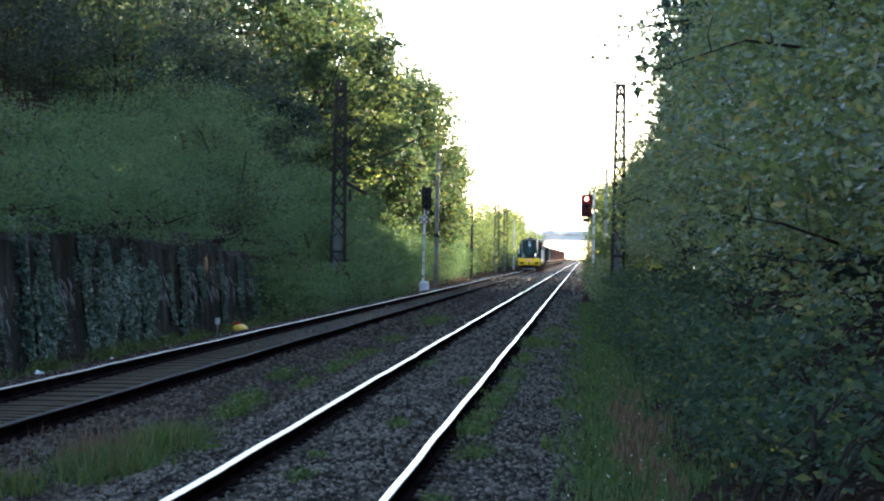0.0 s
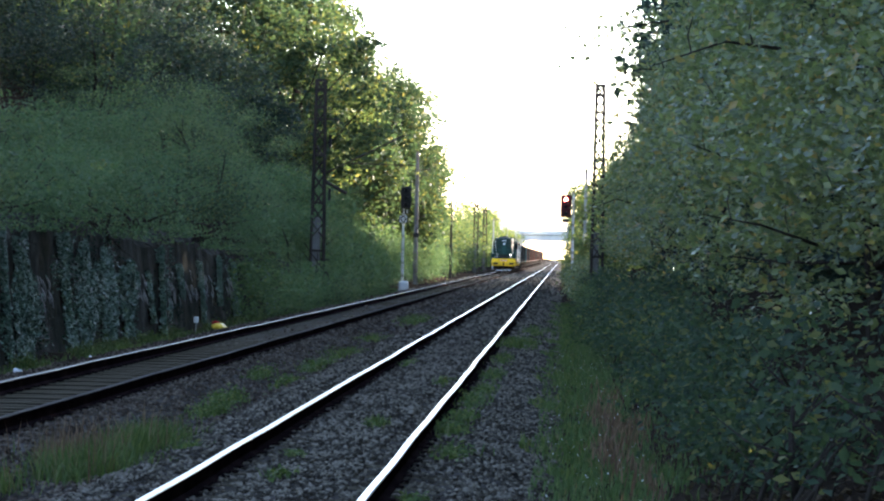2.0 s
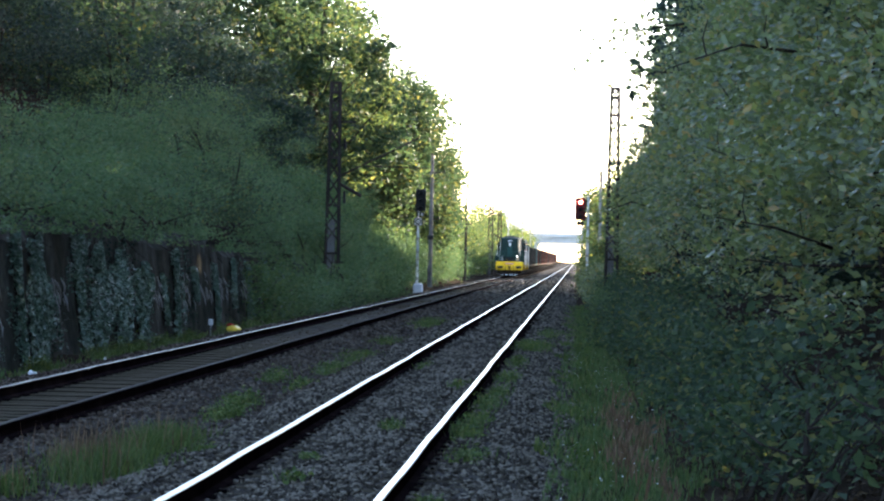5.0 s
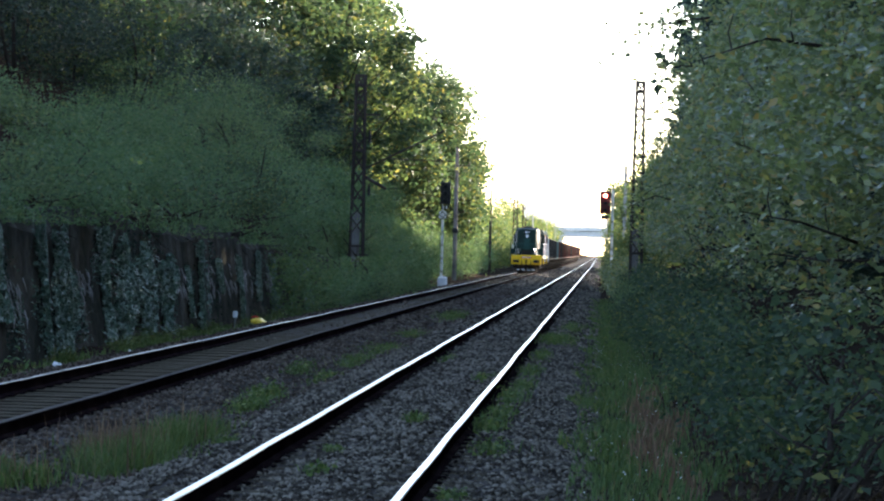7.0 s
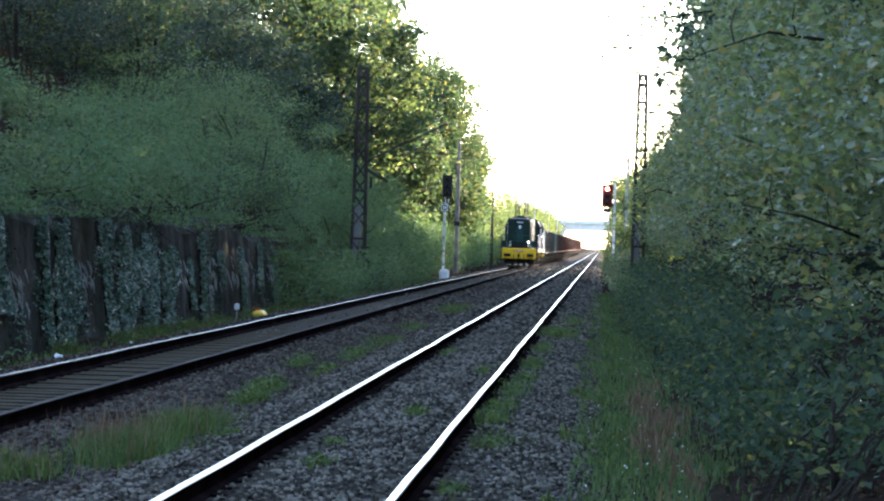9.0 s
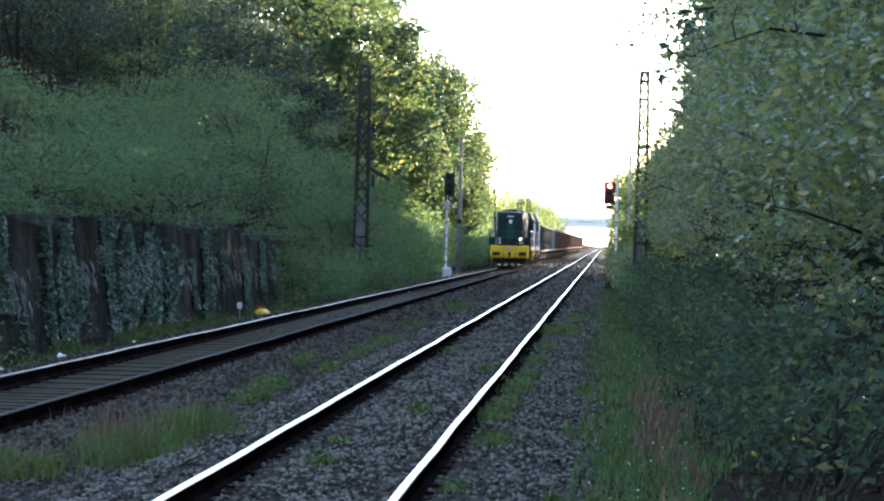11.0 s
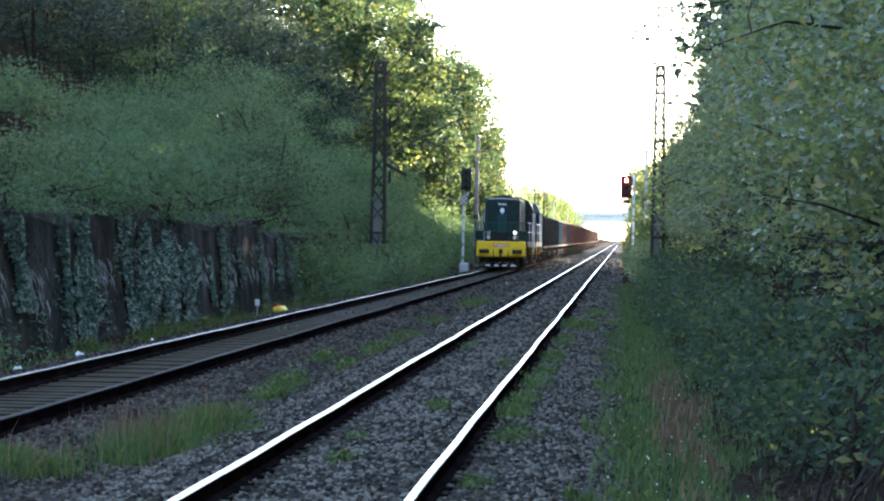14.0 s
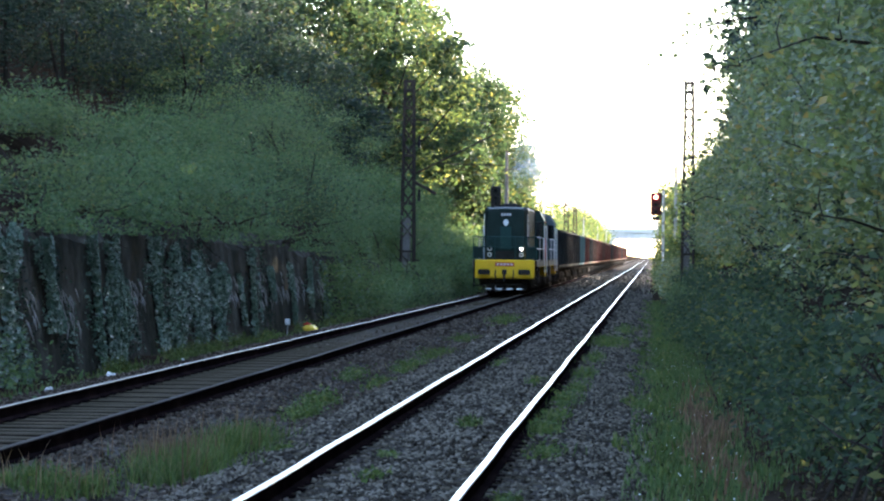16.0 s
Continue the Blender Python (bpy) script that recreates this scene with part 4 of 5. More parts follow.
for i, (x, y, h, r) in enumerate([(1.25, 122, 1.8, 0.8), (1.3, 131, 1.6, 0.8), (1.2, 140, 2.0, 0.9), (1.15, 148, 1.6, 0.8), (1.3, 156, 2.3, 0.9), (1.2, 164, 2.0, 1.0), (1.4, 174, 2.4, 1.1), (1.5, 186, 2.6, 1.2), (1.6, 200, 2.6, 1.3)]):
    tree("shrub", x, y, ground_z(x, y) - 0.05, h, (r, 3.6, h / 2), LEAF_SUN if y > 150 else LEAF_NEAR, "low green bush round the signal's foot", rng, clumps=60, per=45, leaf=0.15, spread=(0.25, 0.5, 0.2), low=-0.15, group="bushes by the signal", category="shrub", limbs=5, trunk=0.04)

# the ground round the mast is kept clear
clear_l = lambda p: ~((p[:, 1] > 92) & (p[:, 1] < 117.6) & (p[:, 0] > -10.95 + (116 - p[:, 1]) * 0.035) & (p[:, 2] > 1.0 + 0.4 * np.sin(p[:, 0] * 5)))
# left: shrubs above the wall, row by row up the slope; shade painted into the upper leaves
k = 0
for y in np.arange(34, 140, 4.2):
    for x0, h, r, leaves in ((-11.0, 2.7, 1.7, LEAF_SHRUB_LIT), (-13.4, 1.5, 2.0, LEAF_SHRUB_LIT), (-16.6, 6.3, 2.8, LEAF_SHADE)):
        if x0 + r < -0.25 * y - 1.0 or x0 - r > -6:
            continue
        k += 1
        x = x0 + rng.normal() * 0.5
        if leaves is LEAF_SHRUB_LIT:
            leaves = (LEAF_SHRUB_LIT, LEAF_SHRUB_LIT, LEAF_SHRUB_LIT, LEAF_MID, LEAF_FRESH)[rng.integers(5)]
        r = r * rng.uniform(0.75, 1.2)
        hh = h * np.clip(1 + 0.4 * rng.normal(), 0.5, 1.8) * (1.0 if x0 < -15 else min(1.0, 0.38 + (y - 34) * 0.0095))
        if -15 < x0 < -12:
            hh = max(0.5, 0.06 * (y - 46)) * rng.uniform(0.7, 1.35)
        yy = y + rng.normal() * 0.8
        tree("shrub", x, yy, ground_z(x, yy) - 0.1, hh, (r, r * 1.5, hh / 2), leaves, "dense green shrub on the cutting's slope", rng,
             clumps=26, per=200 if x0 > -15 else 120, leaf=0.095 if x0 > -15 else 0.13, spread=(0.4, 0.55, 0.2), shell=0.75, flat=0.5, face=(0.55, -0.35, 0.7), low=-0.4 if x0 > -12 else 0.0, group=G_L, category="shrub", limbs=5, trunk=0.06, keep=clear_l)
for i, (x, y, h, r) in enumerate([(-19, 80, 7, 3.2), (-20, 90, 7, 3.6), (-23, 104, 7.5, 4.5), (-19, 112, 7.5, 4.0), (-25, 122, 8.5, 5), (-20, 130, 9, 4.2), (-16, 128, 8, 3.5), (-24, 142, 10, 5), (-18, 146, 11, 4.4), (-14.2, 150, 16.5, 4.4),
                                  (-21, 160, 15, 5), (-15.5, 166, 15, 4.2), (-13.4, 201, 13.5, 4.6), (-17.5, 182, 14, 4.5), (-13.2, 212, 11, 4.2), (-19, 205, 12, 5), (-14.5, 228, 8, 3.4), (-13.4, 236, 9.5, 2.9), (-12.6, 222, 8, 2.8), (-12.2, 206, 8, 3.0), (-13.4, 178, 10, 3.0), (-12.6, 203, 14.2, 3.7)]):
    tree("tree", x, y, ground_z(x, y) - 0.1, h, (r, r * 1.2, h * 0.42), LEAF_SUN if 160 < y < 170 else LEAF_MID if y > 140 else LEAF_SHADE, "tall broadleaf tree on the cutting's slope" if y < 140 else "tall tree with sunlit crown above the signal", rng,
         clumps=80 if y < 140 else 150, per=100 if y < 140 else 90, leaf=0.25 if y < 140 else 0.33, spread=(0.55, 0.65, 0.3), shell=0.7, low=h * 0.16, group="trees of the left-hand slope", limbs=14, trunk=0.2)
for i in range(7):
    y = 119 + i * 5.5
    for x, h in ((-12.6, 4.6), (-14.8, 6.5)):
        tree("shrub", x, y + x * 0.3 + 4, ground_z(x, y) - 0.1, h, (1.9, 3.6, h / 2), LEAF_SHRUB_LIT if h < 5 else LEAF_MID, "dense green shrub below the tall trees", rng, clumps=26, per=130, leaf=0.16, spread=(0.45, 0.7, 0.25), low=-0.3, group=G_L, category="shrub", limbs=5, trunk=0.06, shell=0.7)
for i in range(24):
    y = 34 + i * 2.7
    x = -9.98 + 0.15 * math.sin(i * 2.1)
    h = 0.8 + 0.3 * math.sin(i * 1.9)
    tree("shrub", x, y, wall_top(y) - 0.1, h, (0.8, 1.9, h / 2), LEAF_SHRUB_LIT if i % 3 else LEAF_FRESH, "green shrub drooping over the rock's top", rng, clumps=36, per=60, leaf=0.085, spread=(0.22, 0.4, 0.2), low=-0.55, group=G_L, category="shrub", limbs=4, trunk=0.04, keep=clear_l, flat=0.5, face=(0.55, -0.35, 0.7))
# dark shrubs along the crest, under the tall trees
for i in range(9):
    x, y = -18.2 - i * 0.75, 96 + i * 7.0
    tree("shrub", x, y, ground_z(x, y) - 0.2, 5.2, (3.0, 5.4, 2.8), LEAF_SHRUB_LIT if i > 2 else LEAF_MID, "green shrub on the crest under tall trees", rng, clumps=90, per=55, leaf=0.26, spread=(0.5, 0.8, 0.4), low=-0.3, group=G_L, category="shrub", limbs=5, trunk=0.07)
# tall canopy added over the upper slope to darken it
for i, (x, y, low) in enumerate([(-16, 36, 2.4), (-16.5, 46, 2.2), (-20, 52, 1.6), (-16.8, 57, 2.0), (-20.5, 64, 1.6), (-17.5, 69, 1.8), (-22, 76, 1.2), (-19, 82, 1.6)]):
    tree("tree", x, y, ground_z(x, y) - 0.1, 14, (3.6, 5.6, 5.6), LEAF_SHADE, "dark broadleaf tree shading the upper slope", rng, clumps=150, per=60, leaf=0.28, spread=(0.7, 0.9, 0.4), low=low, group="trees of the left-hand slope", trunk=0.15, flat=0.5, face=(0.4, -0.3, 0.8))
for i in range(14):
    y = 84 + i * 5.2
    x = -9.75 + 0.15 * math.sin(i * 2.9)
    h = 2.1 + 0.5 * math.sin(i * 1.7) + i * 0.05
    tree("shrub", x, y, -0.4, h, (0.85, 3.4, h / 2), LEAF_SHRUB_LIT, "dense green shrub grown over the wall's foot", rng, clumps=70, per=55, leaf=0.13, spread=(0.25, 0.5, 0.25), low=-0.2, group=G_L, category="shrub", limbs=4, trunk=0.05, keep=clear_l)
for i in range(15):
    y = 150 + i * 7.5
    x = -11.9 + 0.6 * math.sin(i * 2.3)
    tree("shrub", x, y, -0.35, 3.6, (1.7, 3.2, 2.1), LEAF_SHRUB_LIT, "dense green shrub at the foot of the trees", rng, clumps=60, per=55, leaf=0.16, spread=(0.4, 0.6, 0.3), low=-0.4, group=G_L, category="shrub", limbs=4, trunk=0.06)
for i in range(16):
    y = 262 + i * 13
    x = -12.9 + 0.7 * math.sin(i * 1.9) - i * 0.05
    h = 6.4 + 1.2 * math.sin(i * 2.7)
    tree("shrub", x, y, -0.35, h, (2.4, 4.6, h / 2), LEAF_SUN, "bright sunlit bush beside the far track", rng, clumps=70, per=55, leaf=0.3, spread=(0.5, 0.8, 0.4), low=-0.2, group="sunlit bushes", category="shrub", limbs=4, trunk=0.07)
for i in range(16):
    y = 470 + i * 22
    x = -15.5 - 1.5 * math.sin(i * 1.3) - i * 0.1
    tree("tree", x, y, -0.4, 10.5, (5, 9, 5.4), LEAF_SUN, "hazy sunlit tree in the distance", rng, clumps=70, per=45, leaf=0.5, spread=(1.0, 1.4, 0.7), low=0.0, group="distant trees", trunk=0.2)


# ---- ivy, branches and small things ----
def ivy_strip(y, width, top, low, n, ragged=0.5):
    """Ivy hanging down the rock in a bulging strip that frays at its sides and foot."""
    n = int(n * 2.5)
    z = low + (top - low) * rng.uniform(0, 1, n) ** 0.85
    q = np.clip(rng.normal(size=n) * 0.5, -1.4, 1.4)
    yy = y + width * 0.78 * q * (0.75 + 0.35 * np.sin(z * 3.1 + y * 2.0)) + 0.1 * width * np.sin(z * 2.0 + y)
    hold = rng.uniform(size=n) < 1 - ragged * (0.5 + 0.5 * np.sin(yy * 9.0 + np.sin(z * 2.2 + y) * 2.2)) * (z < top - 0.3)
    hold &= z < top - min(0.45, width * 0.3) * (0.5 + 0.35 * np.sin(yy * 2.3) + 0.25 * np.sin(yy * 5.9 + 1))
    z, yy, q = z[hold], yy[hold], q[hold]
    bulge = 0.16 * np.exp(-q * q) * min(1.0, 0.35 + width)
    x = np.array([wall_x(a, b) for a, b in zip(yy, z)]) + 0.05 + bulge * rng.uniform(0.3, 1, len(z))
    t = thing("ivy", pose(0, 0, 0), "glossy dark ivy hanging down the rock" if width > 0.7 else "narrow strand of ivy hanging down the rock", "ivy", "ivy on the rock")
    part("leaves", leaf_cloud("leaves", np.stack([x, yy, z], 1), 0.068, IVY, rng, droop=0.7, wide=0.95, flat=0.5, face=(0.8, -0.25, 0.6)), IVY, t)
    for k in range(3):
        a = y + (k - 1) * width * 0.25
        part("vine", Shape().tube([(wall_x(a, b) + 0.04, a + 0.06 * math.sin(b * 3 + k), b) for b in (low, (low + top) / 2, top)], [0.012, 0.01, 0.006], 4), BARK, t)


# narrow strands and broad curtains in turn, with bare rock between
for y, w, top, low, n in ((36.0, 1.6, 2.2, 0.0, 1500), (39.4, 0.5, 2.1, -0.2, 600), (41.6, 1.3, 2.3, -0.3, 1500), (44.6, 0.9, 2.2, 0.4, 900), (48.1, 0.42, 2.15, -0.25, 750), (50.2, 1.5, 2.25, -0.3, 2600),
                          (54.6, 0.9, 2.15, -0.2, 1300), (56.4, 2.1, 1.95, -0.3, 2600), (59.2, 2.3, 1.75, -0.3, 2500), (61.9, 1.5, 1.5, -0.2, 1300), (65.7, 0.5, 1.25, 0.0, 420), (67.2, 0.5, 1.85, -0.3, 800),
                          (70.9, 0.5, 1.4, 0.5, 300), (74.6, 0.6, 1.6, -0.2, 600), (78.6, 0.8, 1.6, 0.2, 600), (82.5, 1.1, 1.6, -0.2, 900), (87.0, 1.4, 1.5, -0.2, 1100), (92.0, 1.6, 1.5, -0.3, 1100)):
    ivy_strip(y, w, min(top, wall_top(y) + 0.05), low, n, 0.6 if w > 1.9 else 0.4)

# thin creepers and moss cushions on the bare rock between
for i in range(46):
    y, z = rng.uniform(35, 96), rng.uniform(0.0, 1.7)
    if z > wall_top(y) - 0.2:
        continue
    n = int(rng.uniform(40, 150))
    q = rng.normal(size=(n, 2)) * np.array([rng.uniform(0.12, 0.4), rng.uniform(0.2, 0.45)])
    P = np.array([(wall_x(y + a, z + b) + rng.uniform(0.02, 0.07), y + a, z + b) for a, b in q])
    t = thing("creeper", pose(0, 0, 0), "thin dark creeper clinging to bare rock", "creeper", "creepers on the rock")
    part("leaves", leaf_cloud("leaves", P, 0.055, LEAF_SHADE if i % 3 else IVY, rng, droop=0.6, wide=0.9, flat=0.5, face=(0.8, -0.25, 0.6)), LEAF_SHADE, t)

# pale dead roots in tangled bunches on the bare rock
PALE = mat("dead_root", [(0.18, 0.17, 0.16), (0.32, 0.31, 0.29)], 0.9, bump=0.1, spec=0.02)
for y0, y1, z0, z1, n in ((42.6, 43.6, 0.4, 1.3, 10), (45.2, 47.1, 0.3, 1.2, 34), (51.6, 52.9, 0.5, 1.2, 16), (63.4, 65.1, 0.4, 1.2, 16), (68.2, 73.4, 0.3, 1.25, 44), (75.4, 77.6, 0.3, 1.1, 14), (80.0, 81.5, 0.4, 1.0, 8)):
    for i in range(n):
        y, z = rng.uniform(y0, y1), rng.uniform(z0 + 0.2, z1)
        t = thing("hanging_root", pose(wall_x(y, z) + 0.05, y, z), "pale dead root hanging on the rock", "root", "roots on the rock")
        d = rng.uniform(0.1, 0.32)
        part("root", Shape().tube([(0, 0, 0), (0.1 * d + 0.03, rng.normal() * 0.04, -d * 0.5), (0.2 * d + 0.02, rng.normal() * 0.09, -d)], [0.012, 0.01, 0.004], 4), PALE, t)


def hanging_branch(pts, r, n, leaf, spread, label):
    """A bare-wooded branch that carries sprays of leaves."""
    pts = [np.array(p, float) for p in pts]
    t = thing("branch", pose(0, 0, 0), label, "branch", "branches over the verge")
    part("wood", Shape().tube(pts, [r * (1 - 0.75 * k / (len(pts) - 1)) for k in range(len(pts))], 6), BARK, t)
    for k in range(1, len(pts)):
        m = (pts[k - 1] + pts[k]) / 2
        part("twig", Shape().tube([m, m + np.array([-0.03, 0.05, 0.14]), m + np.array([-0.05 + 0.02 * k, 0.08, 0.3])], [r * 0.4, r * 0.3, r * 0.15], 5), BARK, t)
    if n:
        u = rng.uniform(0.15, 1, n) * (len(pts) - 1)
        j = np.minimum(u.astype(int), len(pts) - 2)
        P = np.array(pts)
        p = P[j] + (P[j + 1] - P[j]) * (u - j)[:, None] + rng.normal(size=(n, 3)) * spread
        part("leaves", leaf_cloud("leaves", p, leaf, LEAF_NEAR, rng), LEAF_NEAR, t)


hanging_branch([(2.2, 23.6, 3.42), (1.75, 23.2, 3.5), (1.27, 22.8, 3.52), (0.72, 22.4, 3.3)], 0.022, 60, 0.1, 0.1, "dark bare branch arching out of the foliage")
hanging_branch([(2.1, 23.4, 1.9), (1.6, 22.9, 2.05), (1.1, 22.6, 2.12)], 0.016, 30, 0.09, 0.08, "dark bare branch arching out of the foliage")
hanging_branch([(2.0, 27.4, 2.7), (1.5, 26.9, 2.75), (1.15, 26.5, 2.85)], 0.014, 30, 0.09, 0.08, "thin bare branch among leaves")
hanging_branch([(1.5, 42, 5.3), (1.0, 41, 5.15), (0.55, 40, 4.95), (0.1, 39, 4.6)], 0.02, 120, 0.12, 0.13, "leafy twig hanging out against the sky")
hanging_branch([(1.5, 44, 4.7), (1.1, 43, 4.65), (0.7, 42, 4.45)], 0.018, 55, 0.12, 0.13, "leafy twig hanging out against the sky")
hanging_branch([(1.6, 60, 2.9), (1.1, 59, 3.0), (0.55, 58, 2.75), (0.25, 57.5, 2.3)], 0.02, 120, 0.12, 0.16, "leafy twig hanging beside the signal")
hanging_branch([(1.8, 80, 4.7), (1.2, 79, 4.6), (0.8, 78, 4.3)], 0.02, 200, 0.09, 0.24, "leafy twig hanging before the mast")

hanging_branch([(1.9, 97, 6.2), (1.35, 96, 5.9), (0.85, 95, 5.3)], 0.02, 330, 0.1, 0.36, "leafy twig hanging before the mast")
hanging_branch([(1.8, 100, 4.3), (1.3, 99, 4.0), (0.75, 98, 3.5)], 0.02, 350, 0.1, 0.38, "leafy twig hanging before the mast")
hanging_branch([(1.7, 72, 3.6), (1.2, 71, 3.4), (0.7, 70, 3.0)], 0.02, 260, 0.09, 0.28, "leafy twig hanging before the mast")


def grass(name, P, height, material, label, category, kind="", group="", lean=0.35, width=0.012):
    """Bent blades of two triangles and a tip each, as one mesh."""
    P = np.asarray(P, float)
    n = len(P)
    h = height * rng.uniform(0.45, 1.25, n)
    a = rng.uniform(0, math.tau, n)
    d = np.stack([np.cos(a), np.sin(a), np.zeros(n)], 1)
    s = np.stack([-np.sin(a), np.cos(a), np.zeros(n)], 1) * (width * rng.uniform(0.6, 1.5, n))[:, None]
    up = np.array([0, 0, 1.0])
    l = (lean * rng.uniform(0.2, 1.6, n))[:, None]
    V = np.empty((n, 5, 3))
    V[:, 0], V[:, 1] = P - s, P + s
    m = P + up * h[:, None] * 0.6 + d * l * h[:, None] * 0.3
    V[:, 2], V[:, 3] = m - s * 0.7, m + s * 0.7
    V[:, 4] = P + up * h[:, None] + d * l * h[:, None]
    F = (np.arange(n)[:, None, None] * 5 + np.array([[0, 1, 3], [0, 3, 2], [2, 3, 4]])).reshape(-1, 3)
    return V.reshape(-1, 3), F


def add_grass(name, P, height, material, label, category, kind="", group="", lean=0.35, width=0.012):
    V, F = grass(name, P, height, material, label, category, lean=lean, width=width)
    ob = new(name, tri_mesh(name, V, F, material))
    return tagged(ob, label, category, group, kind)


def scatter(n, x0, x1, y0, y1, zf, power=1.0):
    x = rng.uniform(x0, x1, n)
    y = y0 + (y1 - y0) * rng.uniform(0, 1, n) ** power
    return np.array([(a, b, zf(a, b) - 0.02) for a, b in zip(x, y)])


def verge_z(x, y):
    return max(ground_z(x, y), bed_z(x, y) if x < -0.12 else -0.36)


P = scatter(56000, -0.25, 1.7, 14, 120, verge_z, 1.5)
P = P[rng.uniform(size=len(P)) < 0.25 * (P[:, 0] < 0.9) + 0.75 / (1 + np.exp(-(P[:, 0] - 0.02 - 0.14 * np.sin(P[:, 1] * 0.9) - 0.07 * np.sin(P[:, 1] * 2.3)) * 7)) * (1 - np.where(P[:, 1] < 25, 0.92, 0.6) * (P[:, 0] > 1.05 + 0.15 * np.sin(P[:, 1] * 1.3)))]
add_grass("verge_grass", P, 0.1, GRASS, "rough green grass along the ballast edge", "grass", "stuff", width=0.009)
P = scatter(20000, -0.42, 0.35, 15, 125, verge_z, 1.4)
P = P[np.sin(P[:, 1] * 1.1) * np.sin(P[:, 1] * 0.43 + 1) + 0.5 * np.sin(P[:, 1] * 3.1 + P[:, 0] * 9) > 0.4 - 1.2 * (P[:, 0] + 0.12)]
add_grass("verge_weeds", P, 0.13, WEED, "tufts of weeds creeping onto the ballast edge", "weeds", "stuff", width=0.01, lean=0.6)
q = np.stack([rng.normal(size=800) * 0.13 + 0.66, 32.5 + rng.normal(size=800) * 4.6], 1)
q = q[(q[:, 0] > 0.2) & (q[:, 1] > 20)]
q[:, 0] += 0.12 * np.sin(q[:, 1] * 0.8)
add_grass("verge_grass", scatter(7000, -0.1, 1.7, -4, 14.5, verge_z), 0.12, GRASS, "rough green grass along the ballast edge", "grass", "stuff", width=0.009)
add_grass("dry_stalks", np.array([(x, y, verge_z(x, y) - 0.02) for x, y in q]), 0.22, DRY, "reddish dry weed stalks in the verge", "weeds", "stuff", width=0.01, lean=0.45)
add_grass("slope_grass", scatter(2200, -9.5, -8.7, 30, 130, lambda x, y: max(bed_z(x, y), -0.36), 1.3), 0.13, GRASS, "sparse weeds at the wall's foot", "weeds", "stuff", width=0.016)
FLOWER = mat("white_flower", [(0.6, 0.6, 0.58), (0.75, 0.75, 0.72)], 0.7, bump=0.0)
p = scatter(240, -0.1, 1.0, 16, 60, verge_z)
p[:, 2] += rng.uniform(0.12, 0.3, len(p))
tagged(new("wild_flowers", leaf_cloud("wild_flowers", p, 0.017, FLOWER, rng, wide=0.9)), "tiny white wild flowers in the verge", "flowers", "", "stuff")


def weed(x, y, rx, ry, h, n, leafy, tall=0):
    """A clump of grass or weeds growing in the ballast."""
    t = thing("weed_clump", pose(x, y, bed_z(x, y) - 0.02), "green weed clump growing in the ballast" if leafy else "tuft of grass growing between the tracks", "weeds", "weeds in the ballast")
    n = int(n * 2.4)
    q = rng.normal(size=(n, 2)) * 0.5
    P = np.stack([q[:, 0] * rx, q[:, 1] * ry, np.zeros(n)], 1)
    V, F = grass("", P, h, WEED, "", "", lean=0.7, width=0.006)
    tagged(part("tuft", tri_mesh("tuft", V, F, WEED), WEED, t), kind="stuff")
    if leafy:
        q = rng.normal(size=(leafy, 3)) * np.array([rx, ry, h]) * 0.42
        q[:, 2] = np.abs(q[:, 2]) + 0.02
        part("leaves", leaf_cloud("leaves", q, 0.06, WEED, rng, droop=0.0, wide=0.6), WEED, t)
    if tall:
        q = rng.normal(size=(tall, 2)) * 0.5
        V, F = grass("", np.stack([q[:, 0] * rx, q[:, 1] * ry, np.zeros(tall)], 1), h * 1.9, DRY, "", "", lean=0.3, width=0.005)
        tagged(part("dry_tuft", tri_mesh("dry_tuft", V, F, DRY), DRY, t), kind="stuff")


weed(-4.22, 25.3, 0.42, 1.3, 0.27, 1000, 0, 90)
weed(-4.2, 28.4, 0.36, 1.4, 0.25, 800, 0, 60)
weed(-4.6, 26.3, 0.35, 1.5, 0.2, 80, 0, 170)
weed(-4.75, 22.8, 0.4, 0.7, 0.16, 300, 120, 50)
weed(-5.1, 22.9, 0.3, 0.7, 0.16, 200, 160, 30)
weed(-4.32, 34.7, 0.24, 1.5, 0.17, 90, 420)
weed(-4.45, 37.6, 0.26, 1.6, 0.17, 60, 420)
weed(-4.72, 44.2, 0.22, 1.4, 0.2, 30, 260)
weed(-4.2, 43.2, 0.22, 2.0, 0.13, 60, 260)
weed(-4.28, 49.4, 0.28, 2.4, 0.17, 100, 340)
weed(-1.0, 27.0, 0.2, 0.9, 0.12, 60, 150)
weed(-1.12, 33.0, 0.18, 1.2, 0.14, 60, 170)
weed(-1.05, 40.0, 0.18, 1.6, 0.12, 60, 140)
weed(-1.05, 52.0, 0.2, 2.5, 0.12, 100, 160)
weed(-0.7, 72.0, 0.25, 4.0, 0.14, 160, 160)
weed(-4.3, 56.0, 0.5, 3.0, 0.14, 160, 260)
weed(-4.5, 66.0, 0.5, 3.0, 0.15, 160, 200)
weed(-4.4, 84.0, 0.5, 5.0, 0.2, 260, 260)
weed(-0.92, 61.5, 0.4, 3.0, 0.16, 520, 200)
weed(-1.12, 36.5, 0.2, 1.6, 0.16, 60, 200)
weed(-1.15, 30.5, 0.2, 1.1, 0.16, 60, 220)
weed(-1.1, 21.7, 0.14, 0.5, 0.1, 30, 90)
weed(-2.3, 23.4, 0.12, 0.4, 0.1, 30, 50)
